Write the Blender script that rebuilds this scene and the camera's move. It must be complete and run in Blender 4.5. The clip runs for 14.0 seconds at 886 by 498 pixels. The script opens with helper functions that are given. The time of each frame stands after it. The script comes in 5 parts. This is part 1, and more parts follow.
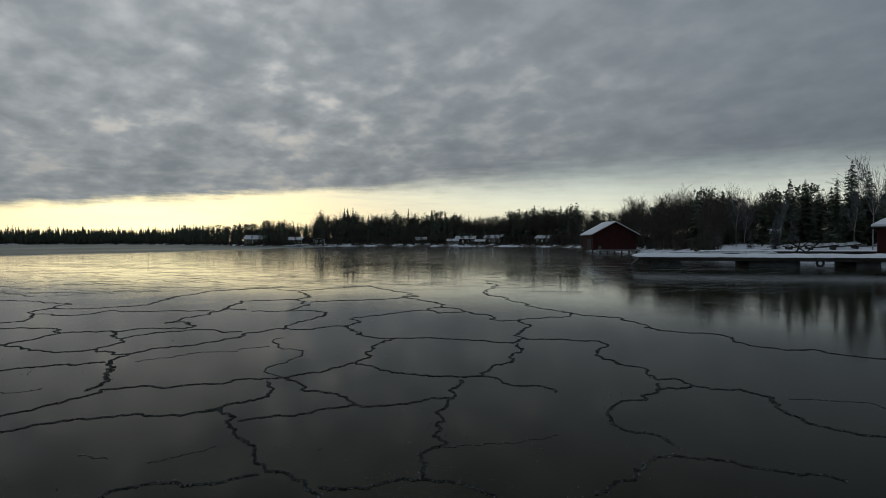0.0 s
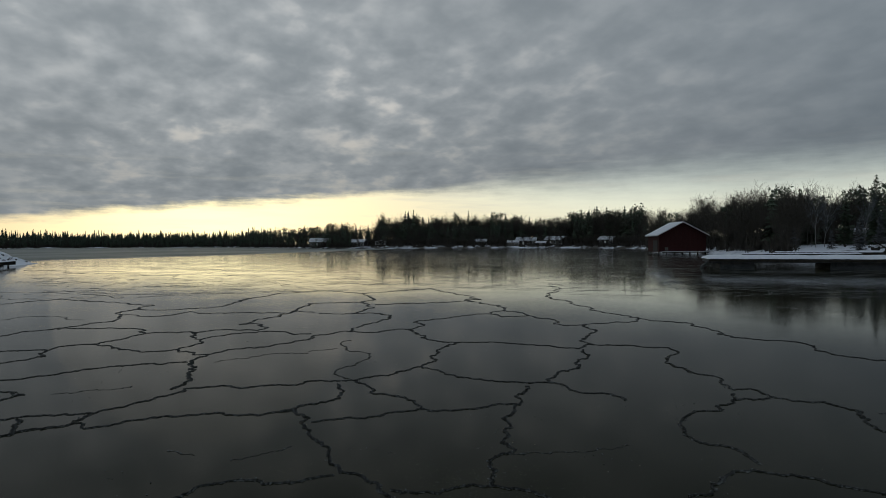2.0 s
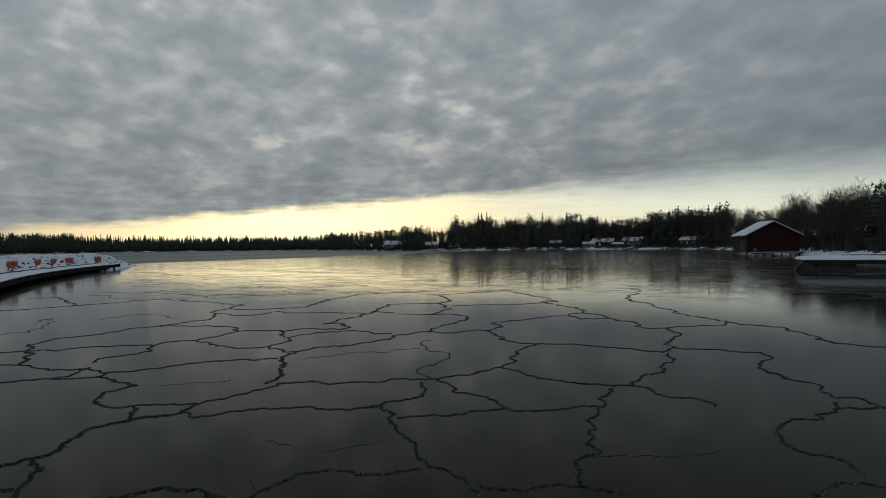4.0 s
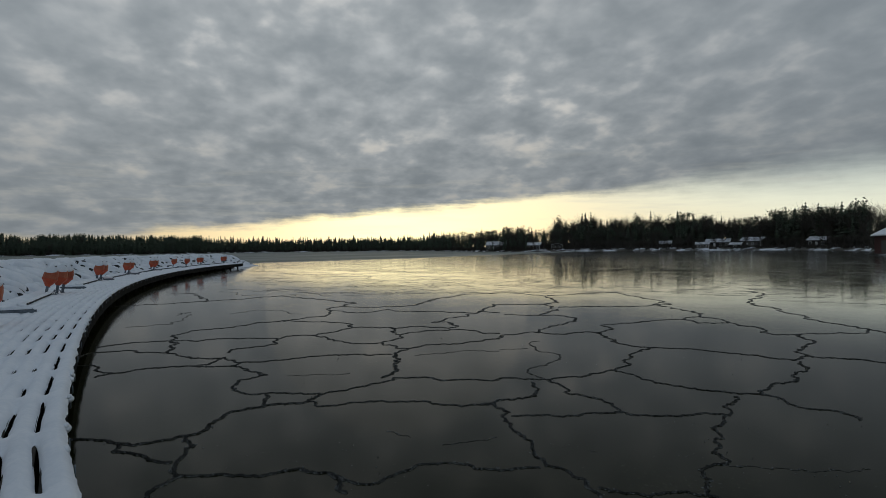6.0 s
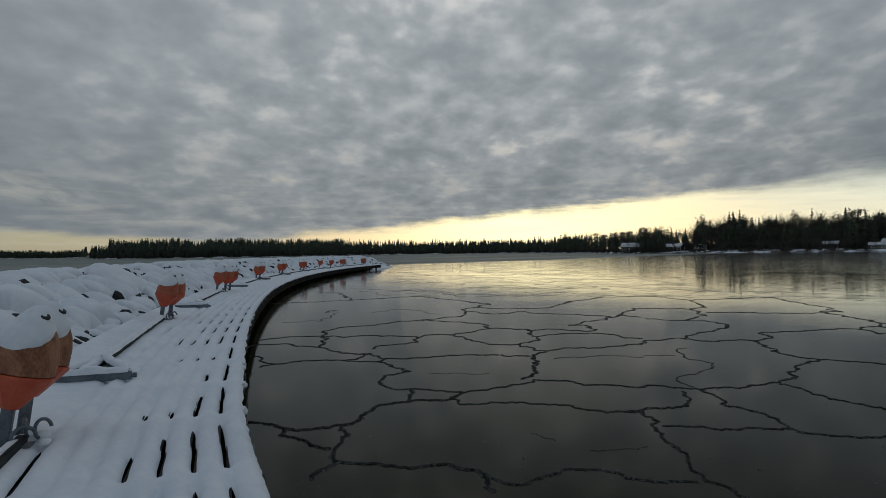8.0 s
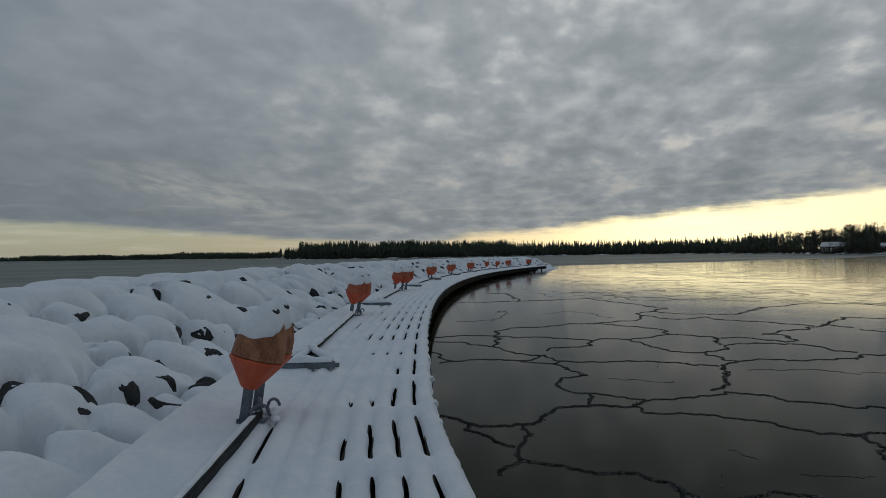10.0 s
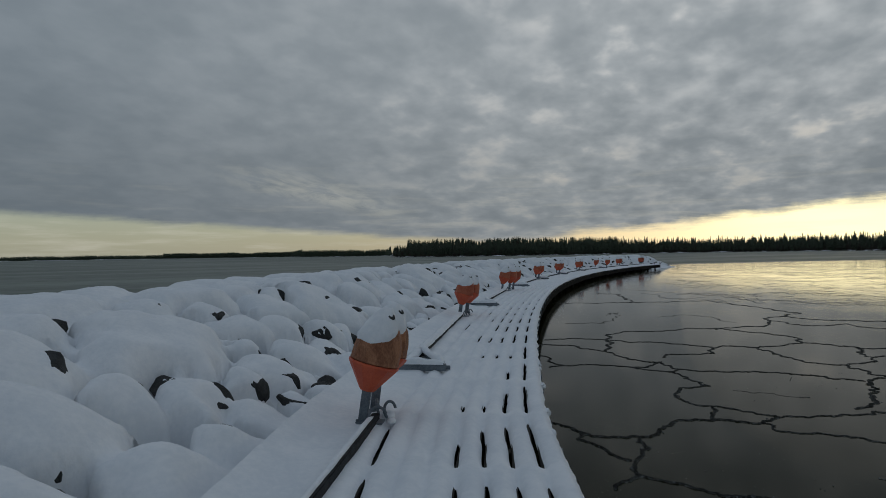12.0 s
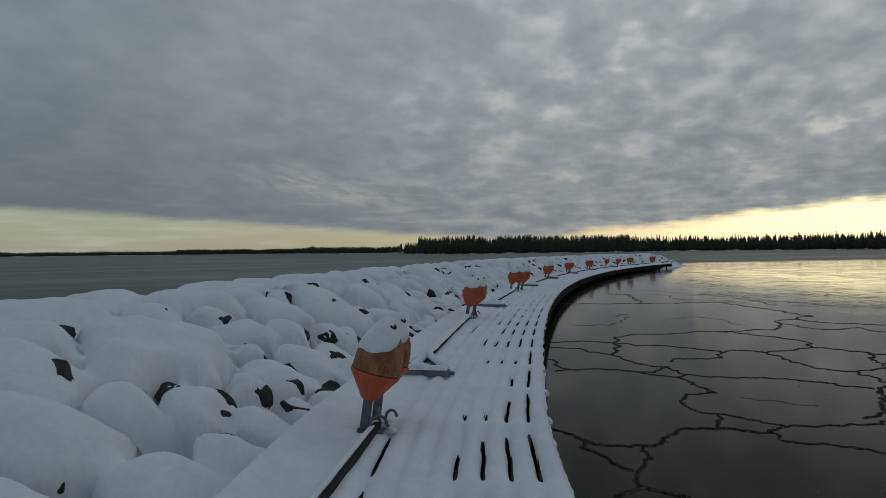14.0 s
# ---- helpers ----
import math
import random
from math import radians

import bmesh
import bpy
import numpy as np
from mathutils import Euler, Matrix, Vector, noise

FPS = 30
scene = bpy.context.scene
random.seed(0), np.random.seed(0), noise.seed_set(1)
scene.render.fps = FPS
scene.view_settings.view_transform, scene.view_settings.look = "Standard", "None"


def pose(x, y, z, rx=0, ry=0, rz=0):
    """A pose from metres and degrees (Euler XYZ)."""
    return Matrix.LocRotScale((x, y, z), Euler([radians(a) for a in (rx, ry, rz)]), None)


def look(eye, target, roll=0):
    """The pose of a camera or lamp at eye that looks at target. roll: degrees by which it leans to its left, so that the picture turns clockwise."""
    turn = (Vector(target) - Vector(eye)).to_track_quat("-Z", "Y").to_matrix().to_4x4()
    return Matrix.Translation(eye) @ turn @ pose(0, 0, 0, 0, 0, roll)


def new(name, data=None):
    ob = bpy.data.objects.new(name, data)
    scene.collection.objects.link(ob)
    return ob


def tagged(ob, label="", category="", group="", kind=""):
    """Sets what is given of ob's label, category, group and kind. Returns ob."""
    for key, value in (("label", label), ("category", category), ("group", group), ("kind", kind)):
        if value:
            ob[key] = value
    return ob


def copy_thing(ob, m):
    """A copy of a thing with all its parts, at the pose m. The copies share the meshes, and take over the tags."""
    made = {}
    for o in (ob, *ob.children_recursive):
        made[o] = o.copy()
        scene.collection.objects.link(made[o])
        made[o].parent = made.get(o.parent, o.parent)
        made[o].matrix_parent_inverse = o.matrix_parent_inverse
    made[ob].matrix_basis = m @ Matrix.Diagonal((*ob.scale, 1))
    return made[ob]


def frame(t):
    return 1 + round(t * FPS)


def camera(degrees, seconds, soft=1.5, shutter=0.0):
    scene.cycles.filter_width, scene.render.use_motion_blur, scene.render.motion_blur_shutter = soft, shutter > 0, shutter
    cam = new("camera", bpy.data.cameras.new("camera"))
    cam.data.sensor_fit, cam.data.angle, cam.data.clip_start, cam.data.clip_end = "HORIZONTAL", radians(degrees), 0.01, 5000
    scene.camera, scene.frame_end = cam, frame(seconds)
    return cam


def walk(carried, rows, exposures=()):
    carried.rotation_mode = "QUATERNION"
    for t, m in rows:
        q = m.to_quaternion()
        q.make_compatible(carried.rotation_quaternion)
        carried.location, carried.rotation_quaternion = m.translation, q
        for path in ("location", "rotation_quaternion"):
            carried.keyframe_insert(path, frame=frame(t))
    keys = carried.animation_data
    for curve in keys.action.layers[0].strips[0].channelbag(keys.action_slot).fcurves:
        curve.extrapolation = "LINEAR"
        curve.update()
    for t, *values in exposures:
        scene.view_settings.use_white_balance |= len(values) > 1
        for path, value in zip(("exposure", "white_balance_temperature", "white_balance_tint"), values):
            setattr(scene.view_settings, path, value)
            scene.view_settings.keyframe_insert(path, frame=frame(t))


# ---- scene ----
cam = camera(74.1, 14.0, soft=0.7)
PATH = [
    (0, (0.181, -0.238, 2.171), (0.1532, 1.7620, 2.1479), 0.01),
    (0.5, (0.146, -0.273, 2.197), (0.0894, 1.7264, 2.1742), 0.01),
    (1, (0.115, -0.270, 2.213), (0.0101, 1.7270, 2.1930), -0.08),
    (1.5, (0.101, -0.285, 2.237), (-0.0690, 1.7082, 2.2174), -0.14),
    (2, (0.101, -0.310, 2.237), (-0.1305, 1.6765, 2.2202), -0.26),
    (2.5, (0.087, -0.350, 2.230), (-0.1994, 1.6293, 2.2156), -0.34),
    (5, (-0.050, -0.514, 2.224), (-0.6850, 1.3829, 2.2196), -0.65),
    (5.5, (-0.082, -0.559, 2.220), (-0.8038, 1.3061, 2.2168), -0.61),
    (6, (-0.126, -0.581, 2.211), (-0.9280, 1.2514, 2.2094), -0.61),
    (6.5, (-0.156, -0.589, 2.196), (-1.0339, 1.2080, 2.1981), -0.68),
    (7, (-0.193, -0.604, 2.191), (-1.1657, 1.1437, 2.1958), -0.74),
    (7.5, (-0.223, -0.614, 2.200), (-1.3013, 1.0700, 2.2066), -0.73),
    (8, (-0.259, -0.664, 2.199), (-1.4431, 0.9484, 2.2091), -0.74),
    (8.5, (-0.302, -0.707, 2.203), (-1.5943, 0.8189, 2.2152), -0.72),
    (9, (-0.326, -0.768, 2.202), (-1.7161, 0.6701, 2.2176), -0.72),
    (11.5, (-0.365, -0.969, 2.295), (-2.1188, -0.0092, 2.3149), -0.89),
    (12, (-0.376, -0.939, 2.323), (-2.1489, -0.0144, 2.3404), -0.86),
    (12.5, (-0.401, -0.916, 2.342), (-2.1942, -0.0309, 2.3580), -0.81),
    (13, (-0.389, -0.871, 2.380), (-2.1885, 0.0012, 2.3936), -0.76),
    (13.5, (-0.367, -0.845, 2.417), (-2.1630, 0.0346, 2.4293), -0.75),
    (14, (-0.323, -0.859, 2.451), (-2.1133, 0.0326, 2.4590), -0.65),
]
walk(cam, [(t, look(eye, target, roll)) for t, eye, target, roll in PATH])

from mathutils.bvhtree import BVHTree

# ---------------------------------------------------------------- sky and light
SUN_AZ, SUN_EL = 28.0, 5.0


def heading(az, el=0.0):
    """Direction of an azimuth counted to the left from +y, and an elevation."""
    a, e = radians(az), radians(el)
    return Vector((-math.sin(a) * math.cos(e), math.cos(a) * math.cos(e), math.sin(e)))


class Nodes:
    """Short forms for building node trees."""

    def __init__(self, tree):
        self.tree = tree

    def link(self, a, b):
        self.tree.links.new(a, b)

    def feed(self, socket, value):
        if isinstance(value, bpy.types.NodeSocket):
            self.link(value, socket)
        else:
            socket.default_value = value

    def math(self, op, a, b=0.0, c=0.0):
        node = self.tree.nodes.new("ShaderNodeMath")
        node.operation = op
        for i, v in enumerate((a, b, c)):
            self.feed(node.inputs[i], v)
        return node.outputs[0]

    def vec(self, op, a, b=(0, 0, 0)):
        node = self.tree.nodes.new("ShaderNodeVectorMath")
        node.operation = op
        self.feed(node.inputs[0], a)
        self.feed(node.inputs[1], b)
        return node.outputs["Value"] if op == "DOT_PRODUCT" else node.outputs[0]

    def mix(self, f, a, b, blend="MIX"):
        node = self.tree.nodes.new("ShaderNodeMix")
        node.data_type, node.blend_type = "RGBA", blend
        self.feed(node.inputs[0], f)
        self.feed(node.inputs[6], a if isinstance(a, bpy.types.NodeSocket) else (*a, 1)[:4])
        self.feed(node.inputs[7], b if isinstance(b, bpy.types.NodeSocket) else (*b, 1)[:4])
        return node.outputs[2]

    def noise(self, vector, scale, detail=4.0, rough=0.55, distort=0.0):
        node = self.tree.nodes.new("ShaderNodeTexNoise")
        self.feed(node.inputs["Vector"], vector)
        for key, value in (("Scale", scale), ("Detail", detail), ("Roughness", rough), ("Distortion", distort)):
            node.inputs[key].default_value = value
        return node.outputs["Fac"]

    def step(self, v, low, high, a=0.0, b=1.0):
        node = self.tree.nodes.new("ShaderNodeMapRange")
        node.interpolation_type = "SMOOTHSTEP"
        for i, x in enumerate((v, low, high, a, b)):
            self.feed(node.inputs[i], x)
        return node.outputs[0]

    def join(self, x, y, z):
        node = self.tree.nodes.new("ShaderNodeCombineXYZ")
        for i, v in enumerate((x, y, z)):
            self.feed(node.inputs[i], v)
        return node.outputs[0]


def make_sky():
    world = bpy.data.worlds.new("sky")
    scene.world = world
    world.use_nodes = True
    n = Nodes(world.node_tree)
    background = world.node_tree.nodes["Background"]
    way = world.node_tree.nodes.new("ShaderNodeTexCoord").outputs["Generated"]
    split = world.node_tree.nodes.new("ShaderNodeSeparateXYZ")
    n.link(way, split.inputs[0])
    x, y, z = split.outputs
    up = n.math("MAXIMUM", z, 0.0)
    # clear air between the cloud sheet and the horizon
    sky = world.node_tree.nodes.new("ShaderNodeTexSky")
    sky.sky_type, sky.sun_disc = "NISHITA", False
    sky.sun_elevation, sky.sun_rotation = radians(SUN_EL), radians(-SUN_AZ)
    toward = n.math("MAXIMUM", n.vec("DOT_PRODUCT", way, tuple(heading(SUN_AZ, 2.0))), 0.0)
    glow = n.math("POWER", toward, 16.0)
    halo = n.math("POWER", toward, 60.0)
    east = n.step(x, -0.7, 0.2)
    clear = n.mix(n.step(up, 0.0, 0.16), n.mix(east, (0.27, 0.285, 0.23), (0.66, 0.68, 0.55)), n.mix(east, (0.27, 0.33, 0.31), (0.62, 0.71, 0.69)))
    clear = n.mix(1.0, clear, n.mix(1.0, sky.outputs[0], (0.025, 0.025, 0.025), "MULTIPLY"), "ADD")
    clear = n.mix(n.math("MULTIPLY", glow, 0.8), clear, (1.0, 0.95, 0.65))
    clear = n.mix(n.math("MULTIPLY", halo, 0.75), clear, (1.7, 1.48, 0.82))
    thin = n.noise(n.join(n.math("MULTIPLY", x, 6.0), n.math("MULTIPLY", y, 6.0), n.math("MULTIPLY", z, 70.0)), 1.0, 5.0, 0.6)
    clear = n.mix(n.step(thin, 0.45, 0.75, 0.0, 0.35), clear, (0.62, 0.60, 0.52))
    # the cloud sheet, seen from below: rippled rows of small puffs that crowd together towards the horizon
    low = n.math("ADD", up, 0.45)
    plan = n.join(n.math("DIVIDE", x, low), n.math("DIVIDE", y, low), n.math("MULTIPLY", up, 0.6))
    flat = n.math("ADD", up, 0.31)
    along = n.math("DIVIDE", n.math("ADD", n.math("MULTIPLY", x, 0.80), n.math("MULTIPLY", y, 0.60)), flat)
    across = n.math("DIVIDE", n.math("SUBTRACT", n.math("MULTIPLY", y, 0.80), n.math("MULTIPLY", x, 0.60)), flat)
    sheet = n.join(along, n.math("MULTIPLY", across, 0.86), n.math("MULTIPLY", up, 0.5))
    puffs = n.noise(sheet, 8.2, 3.0, 0.45, 0.15)
    broad = n.noise(sheet, 1.5, 3.0, 0.5, 0.4)
    fine = n.noise(sheet, 19.0, 3.0, 0.5, 0.1)
    body = n.math("ADD", n.math("MULTIPLY", puffs, 0.62), n.math("ADD", n.math("MULTIPLY", broad, 0.36), n.math("MULTIPLY", fine, 0.22)))
    shade = n.step(body, 0.40, 0.80)
    side = n.math("POWER", toward, 2.0)
    shade = n.math("ADD", 0.5, n.math("MULTIPLY", n.math("SUBTRACT", shade, 0.5), n.math("ADD", 0.36, n.math("MULTIPLY", n.math("POWER", toward, 5.0), 0.55))))
    dark = n.mix(side, (0.105, 0.134, 0.160), (0.205, 0.232, 0.250))
    light = n.mix(side, (0.190, 0.224, 0.254), (0.430, 0.455, 0.465))
    cloud = n.mix(shade, dark, light)
    bright = n.math("MULTIPLY", n.step(n.math("ADD", n.math("MULTIPLY", puffs, 0.75), n.math("MULTIPLY", fine, 0.25)), 0.50, 0.72), n.math("MULTIPLY", n.step(broad, 0.36, 0.60), n.math("POWER", toward, 7.0)))
    cloud = n.mix(n.math("MULTIPLY", bright, 0.95), cloud, n.mix(n.step(up, 0.05, 0.35), (0.60, 0.56, 0.48), (0.82, 0.78, 0.72)))
    cloud = n.mix(n.math("MULTIPLY", n.step(up, 0.0, 0.30, 1.0, 0.0), 0.35), cloud, n.mix(side, (0.10, 0.128, 0.152), (0.175, 0.200, 0.215)))
    cloud = n.mix(n.step(up, 0.35, 0.85, 0.0, 0.6), cloud, (0.245, 0.298, 0.37))
    cloud = n.mix(1.0, cloud, n.mix(n.step(up, 0.04, 0.36), (0.86, 0.86, 0.86), (1.09, 1.09, 1.09)), "MULTIPLY")
    streak = n.math("MULTIPLY", n.step(thin, 0.50, 0.72), n.math("MULTIPLY", n.step(up, 0.05, 0.22, 1.0, 0.0), n.math("POWER", toward, 1.5)))
    cloud = n.mix(n.math("MULTIPLY", streak, 0.22), cloud, (0.56, 0.53, 0.43))
    cloud = n.mix(1.0, cloud, n.mix(n.step(x, -0.55, 0.05), (1.07, 1.07, 1.075), (0.93, 0.938, 0.95)), "MULTIPLY")
    # a feathered streak of thinner cloud low in the west
    du = n.vec("DOT_PRODUCT", way, tuple(heading(164.5)))
    dv = n.math("SUBTRACT", z, n.math("ADD", 0.100, n.math("MULTIPLY", du, 0.20)))
    feather = n.noise(n.join(n.math("MULTIPLY", du, 16.0), n.math("MULTIPLY", dv, 55.0), 2.0), 1.0, 5.0, 0.6, 0.4)
    wisp = n.math("MULTIPLY", n.math("MULTIPLY", n.step(du, -0.20, -0.02), n.step(du, 0.02, 0.20, 1.0, 0.0)), n.math("MULTIPLY", n.step(dv, -0.022, -0.002), n.step(dv, 0.0, 0.05, 1.0, 0.0)))
    cloud = n.mix(n.math("MULTIPLY", n.math("MULTIPLY", wisp, n.step(feather, 0.38, 0.62)), 0.65), cloud, (0.36, 0.37, 0.345))
    # its two straight rims
    rag = n.math("MULTIPLY", n.math("SUBTRACT", n.math("ADD", n.math("MULTIPLY", n.noise(plan, 4.0, 6.0, 0.65), 0.6), n.math("MULTIPLY", n.noise(n.join(x, y, n.math("MULTIPLY", z, 9.0)), 14.0, 4.0, 0.6), 0.4)), 0.5), 0.05)
    rim_a = n.math("SUBTRACT", z, n.math("ADD", n.math("MULTIPLY", x, 0.44 / 10.3), n.math("MULTIPLY", y, 1 / 10.3)))
    rim_b = n.math("ADD", z, n.math("ADD", n.math("MULTIPLY", x, 0.0564), n.math("MULTIPLY", y, 0.0542)))
    rim_a = n.step(n.math("ADD", rim_a, rag), n.step(x, -0.25, 0.35, -0.010, -0.060), n.step(x, -0.25, 0.35, 0.010, 0.050))
    rim_b = n.step(n.math("ADD", rim_b, n.math("MULTIPLY", rag, 0.5)), -0.007, 0.007)
    cover = n.math("MULTIPLY", rim_a, rim_b)
    n.link(n.mix(cover, clear, cloud), background.inputs["Color"])
    background.inputs["Strength"].default_value = 1.0


make_sky()
sun = new("sun", bpy.data.lights.new("sun", "SUN"))
sun.data.energy, sun.data.angle, sun.data.color = 0.012, radians(25), (1.0, 0.86, 0.62)
sun.matrix_world = look(heading(SUN_AZ, SUN_EL) * 50, (0, 0, 0))
scene.view_settings.exposure = 0.0


# ---------------------------------------------------------------- materials
def surface(name, low, high, rough=0.7, scale=3.0, bump=0.3, bump_scale=40.0, metallic=0.0, ior=1.45, per_piece=0.0, depth=0.02, stretch=(1, 1, 1), gloss=0.5):
    """A material whose colour wanders between two tones at two scales, with fine relief."""
    m = bpy.data.materials.new(name)
    m.use_nodes = True
    n = Nodes(m.node_tree)
    bsdf = m.node_tree.nodes["Principled BSDF"]
    place = m.node_tree.nodes.new("ShaderNodeTexCoord").outputs["Object"]
    place = n.vec("MULTIPLY", place, stretch)
    mottle = n.math("ADD", n.math("MULTIPLY", n.noise(place, scale, 5.0, 0.6), 0.65), n.math("MULTIPLY", n.noise(place, scale * 9, 3.0, 0.6), 0.35))
    f = n.step(mottle, 0.36, 0.64)
    if per_piece:
        info = m.node_tree.nodes.new("ShaderNodeObjectInfo").outputs["Random"]
        f = n.math("ADD", n.math("MULTIPLY", f, 1 - per_piece), n.math("MULTIPLY", info, per_piece))
    n.link(n.mix(f, low, high), bsdf.inputs["Base Color"])
    n.link(n.math("ADD", rough - 0.08, n.math("MULTIPLY", mottle, 0.16)), bsdf.inputs["Roughness"])
    bsdf.inputs["Metallic"].default_value = metallic
    bsdf.inputs["Specular IOR Level"].default_value = gloss
    bsdf.inputs["IOR"].default_value = ior
    if bump:
        b = m.node_tree.nodes.new("ShaderNodeBump")
        b.inputs["Strength"].default_value, b.inputs["Distance"].default_value = bump, depth
        n.link(n.noise(place, bump_scale, 4.0, 0.6), b.inputs["Height"])
        n.link(b.outputs[0], bsdf.inputs["Normal"])
    return m


# thin snow for the cabin roofs, its colour greyed to stand for shade
SHADED_SNOW = surface("thin_shaded_snow", (0.36, 0.37, 0.385), (0.74, 0.75, 0.765), 0.8, 1.1, 0.2, 12.0)
SNOW = surface("snow", (0.74, 0.768, 0.80), (0.845, 0.857, 0.873), 0.75, 2.0, 0.2, 30.0, depth=0.02)
ROCK = surface("rock", (0.011, 0.012, 0.012), (0.052, 0.053, 0.052), 0.85, 4.0, 0.7, 25.0, per_piece=0.3)
WOOD = surface("wet_wood", (0.022, 0.020, 0.018), (0.07, 0.06, 0.05), 0.85, 3.0, 0.5, 60.0, per_piece=0.4, gloss=0.15)
STEEL = surface("galvanised_steel", (0.09, 0.11, 0.13), (0.19, 0.22, 0.245), 0.55, 6.0, 0.2, 80.0, metallic=0.25)
# much darker than the boards, for the jetty's beams and posts
DARKWOOD = surface("near_black_timber", (0.007, 0.007, 0.007), (0.022, 0.020, 0.018), 0.85, 3.0, 0.5, 60.0, gloss=0.1)
# much darker than the galvanised steel, for the long bar of each boom
DARKSTEEL = surface("near_black_steel", (0.012, 0.013, 0.014), (0.034, 0.037, 0.04), 0.75, 6.0, 0.2, 80.0, gloss=0.2)
ORANGE = surface("orange_plastic", (0.50, 0.072, 0.030), (0.62, 0.115, 0.045), 0.5, 5.0, 0.15, 60.0)
FADED = surface("faded_orange_plastic", (0.19, 0.070, 0.032), (0.44, 0.20, 0.105), 0.7, 5.0, 0.3, 60.0, stretch=(1.3, 1.3, 0.7))
SUNBURNT = surface("sunburnt_orange_plastic", (0.36, 0.075, 0.035), (0.50, 0.15, 0.075), 0.65, 5.0, 0.3, 60.0)
BLACK = surface("black_rubber", (0.012, 0.012, 0.013), (0.03, 0.03, 0.03), 0.6, 8.0, 0.2, 60.0)
RED = surface("red_painted_boards", (0.034, 0.0065, 0.006), (0.062, 0.011, 0.010), 0.8, 1.5, 0.4, 20.0, stretch=(6, 6, 0.6))
DARKWALL = surface("dark_boards", (0.02, 0.018, 0.016), (0.06, 0.05, 0.045), 0.8, 1.5, 0.4, 20.0)
GREYWALL = surface("pale_boards", (0.10, 0.095, 0.085), (0.19, 0.18, 0.16), 0.8, 1.5, 0.4, 20.0)
WHITE = surface("white_paint", (0.60, 0.60, 0.58), (0.78, 0.78, 0.76), 0.6, 2.0, 0.1)
PANE = surface("dark_glass", (0.015, 0.018, 0.02), (0.03, 0.035, 0.04), 0.12, 1.0, 0.0)
CONCRETE = surface("concrete", (0.05, 0.054, 0.058), (0.11, 0.112, 0.115), 0.85, 1.5, 0.5, 30.0)
BARK = surface("bark", (0.060, 0.052, 0.044), (0.14, 0.125, 0.105), 0.9, 3.0, 0.0)
BIRCH = surface("birch_bark", (0.16, 0.15, 0.14), (0.34, 0.33, 0.31), 0.8, 3.0, 0.0)
NEEDLE = surface("needles", (0.042, 0.060, 0.038), (0.095, 0.122, 0.076), 0.8, 1.0, 0.0)
FROSTED = surface("frosted_twigs", (0.06, 0.063, 0.063), (0.17, 0.178, 0.185), 0.85, 2.0, 0.0)
SLUSH = surface("refrozen_slush", (0.008, 0.009, 0.0075), (0.068, 0.068, 0.06), 0.5, 7.0, 0.8, 60.0, ior=1.31)

CRUMB = surface("broken_ice", (0.05, 0.053, 0.05), (0.22, 0.225, 0.215), 0.4, 20.0, 0.0, ior=1.31)


def land_material():
    m = surface("snowy_ground", (0.62, 0.65, 0.70), (0.84, 0.85, 0.87), 0.8, 0.5, 0.4, 3.0, depth=0.1)
    n = Nodes(m.node_tree)
    bsdf = m.node_tree.nodes["Principled BSDF"]
    snow = bsdf.inputs["Base Color"].links[0].from_socket
    place = m.node_tree.nodes.new("ShaderNodeTexCoord").outputs["Object"]
    split = m.node_tree.nodes.new("ShaderNodeSeparateXYZ")
    n.link(place, split.inputs[0])
    bare = n.step(n.math("ADD", n.noise(place, 0.09, 6.0, 0.7), n.step(split.outputs[1], 150.0, 220.0, 0.0, 0.09)), 0.53, 0.62)
    n.link(n.mix(bare, snow, (0.05, 0.042, 0.03)), bsdf.inputs["Base Color"])
    return m


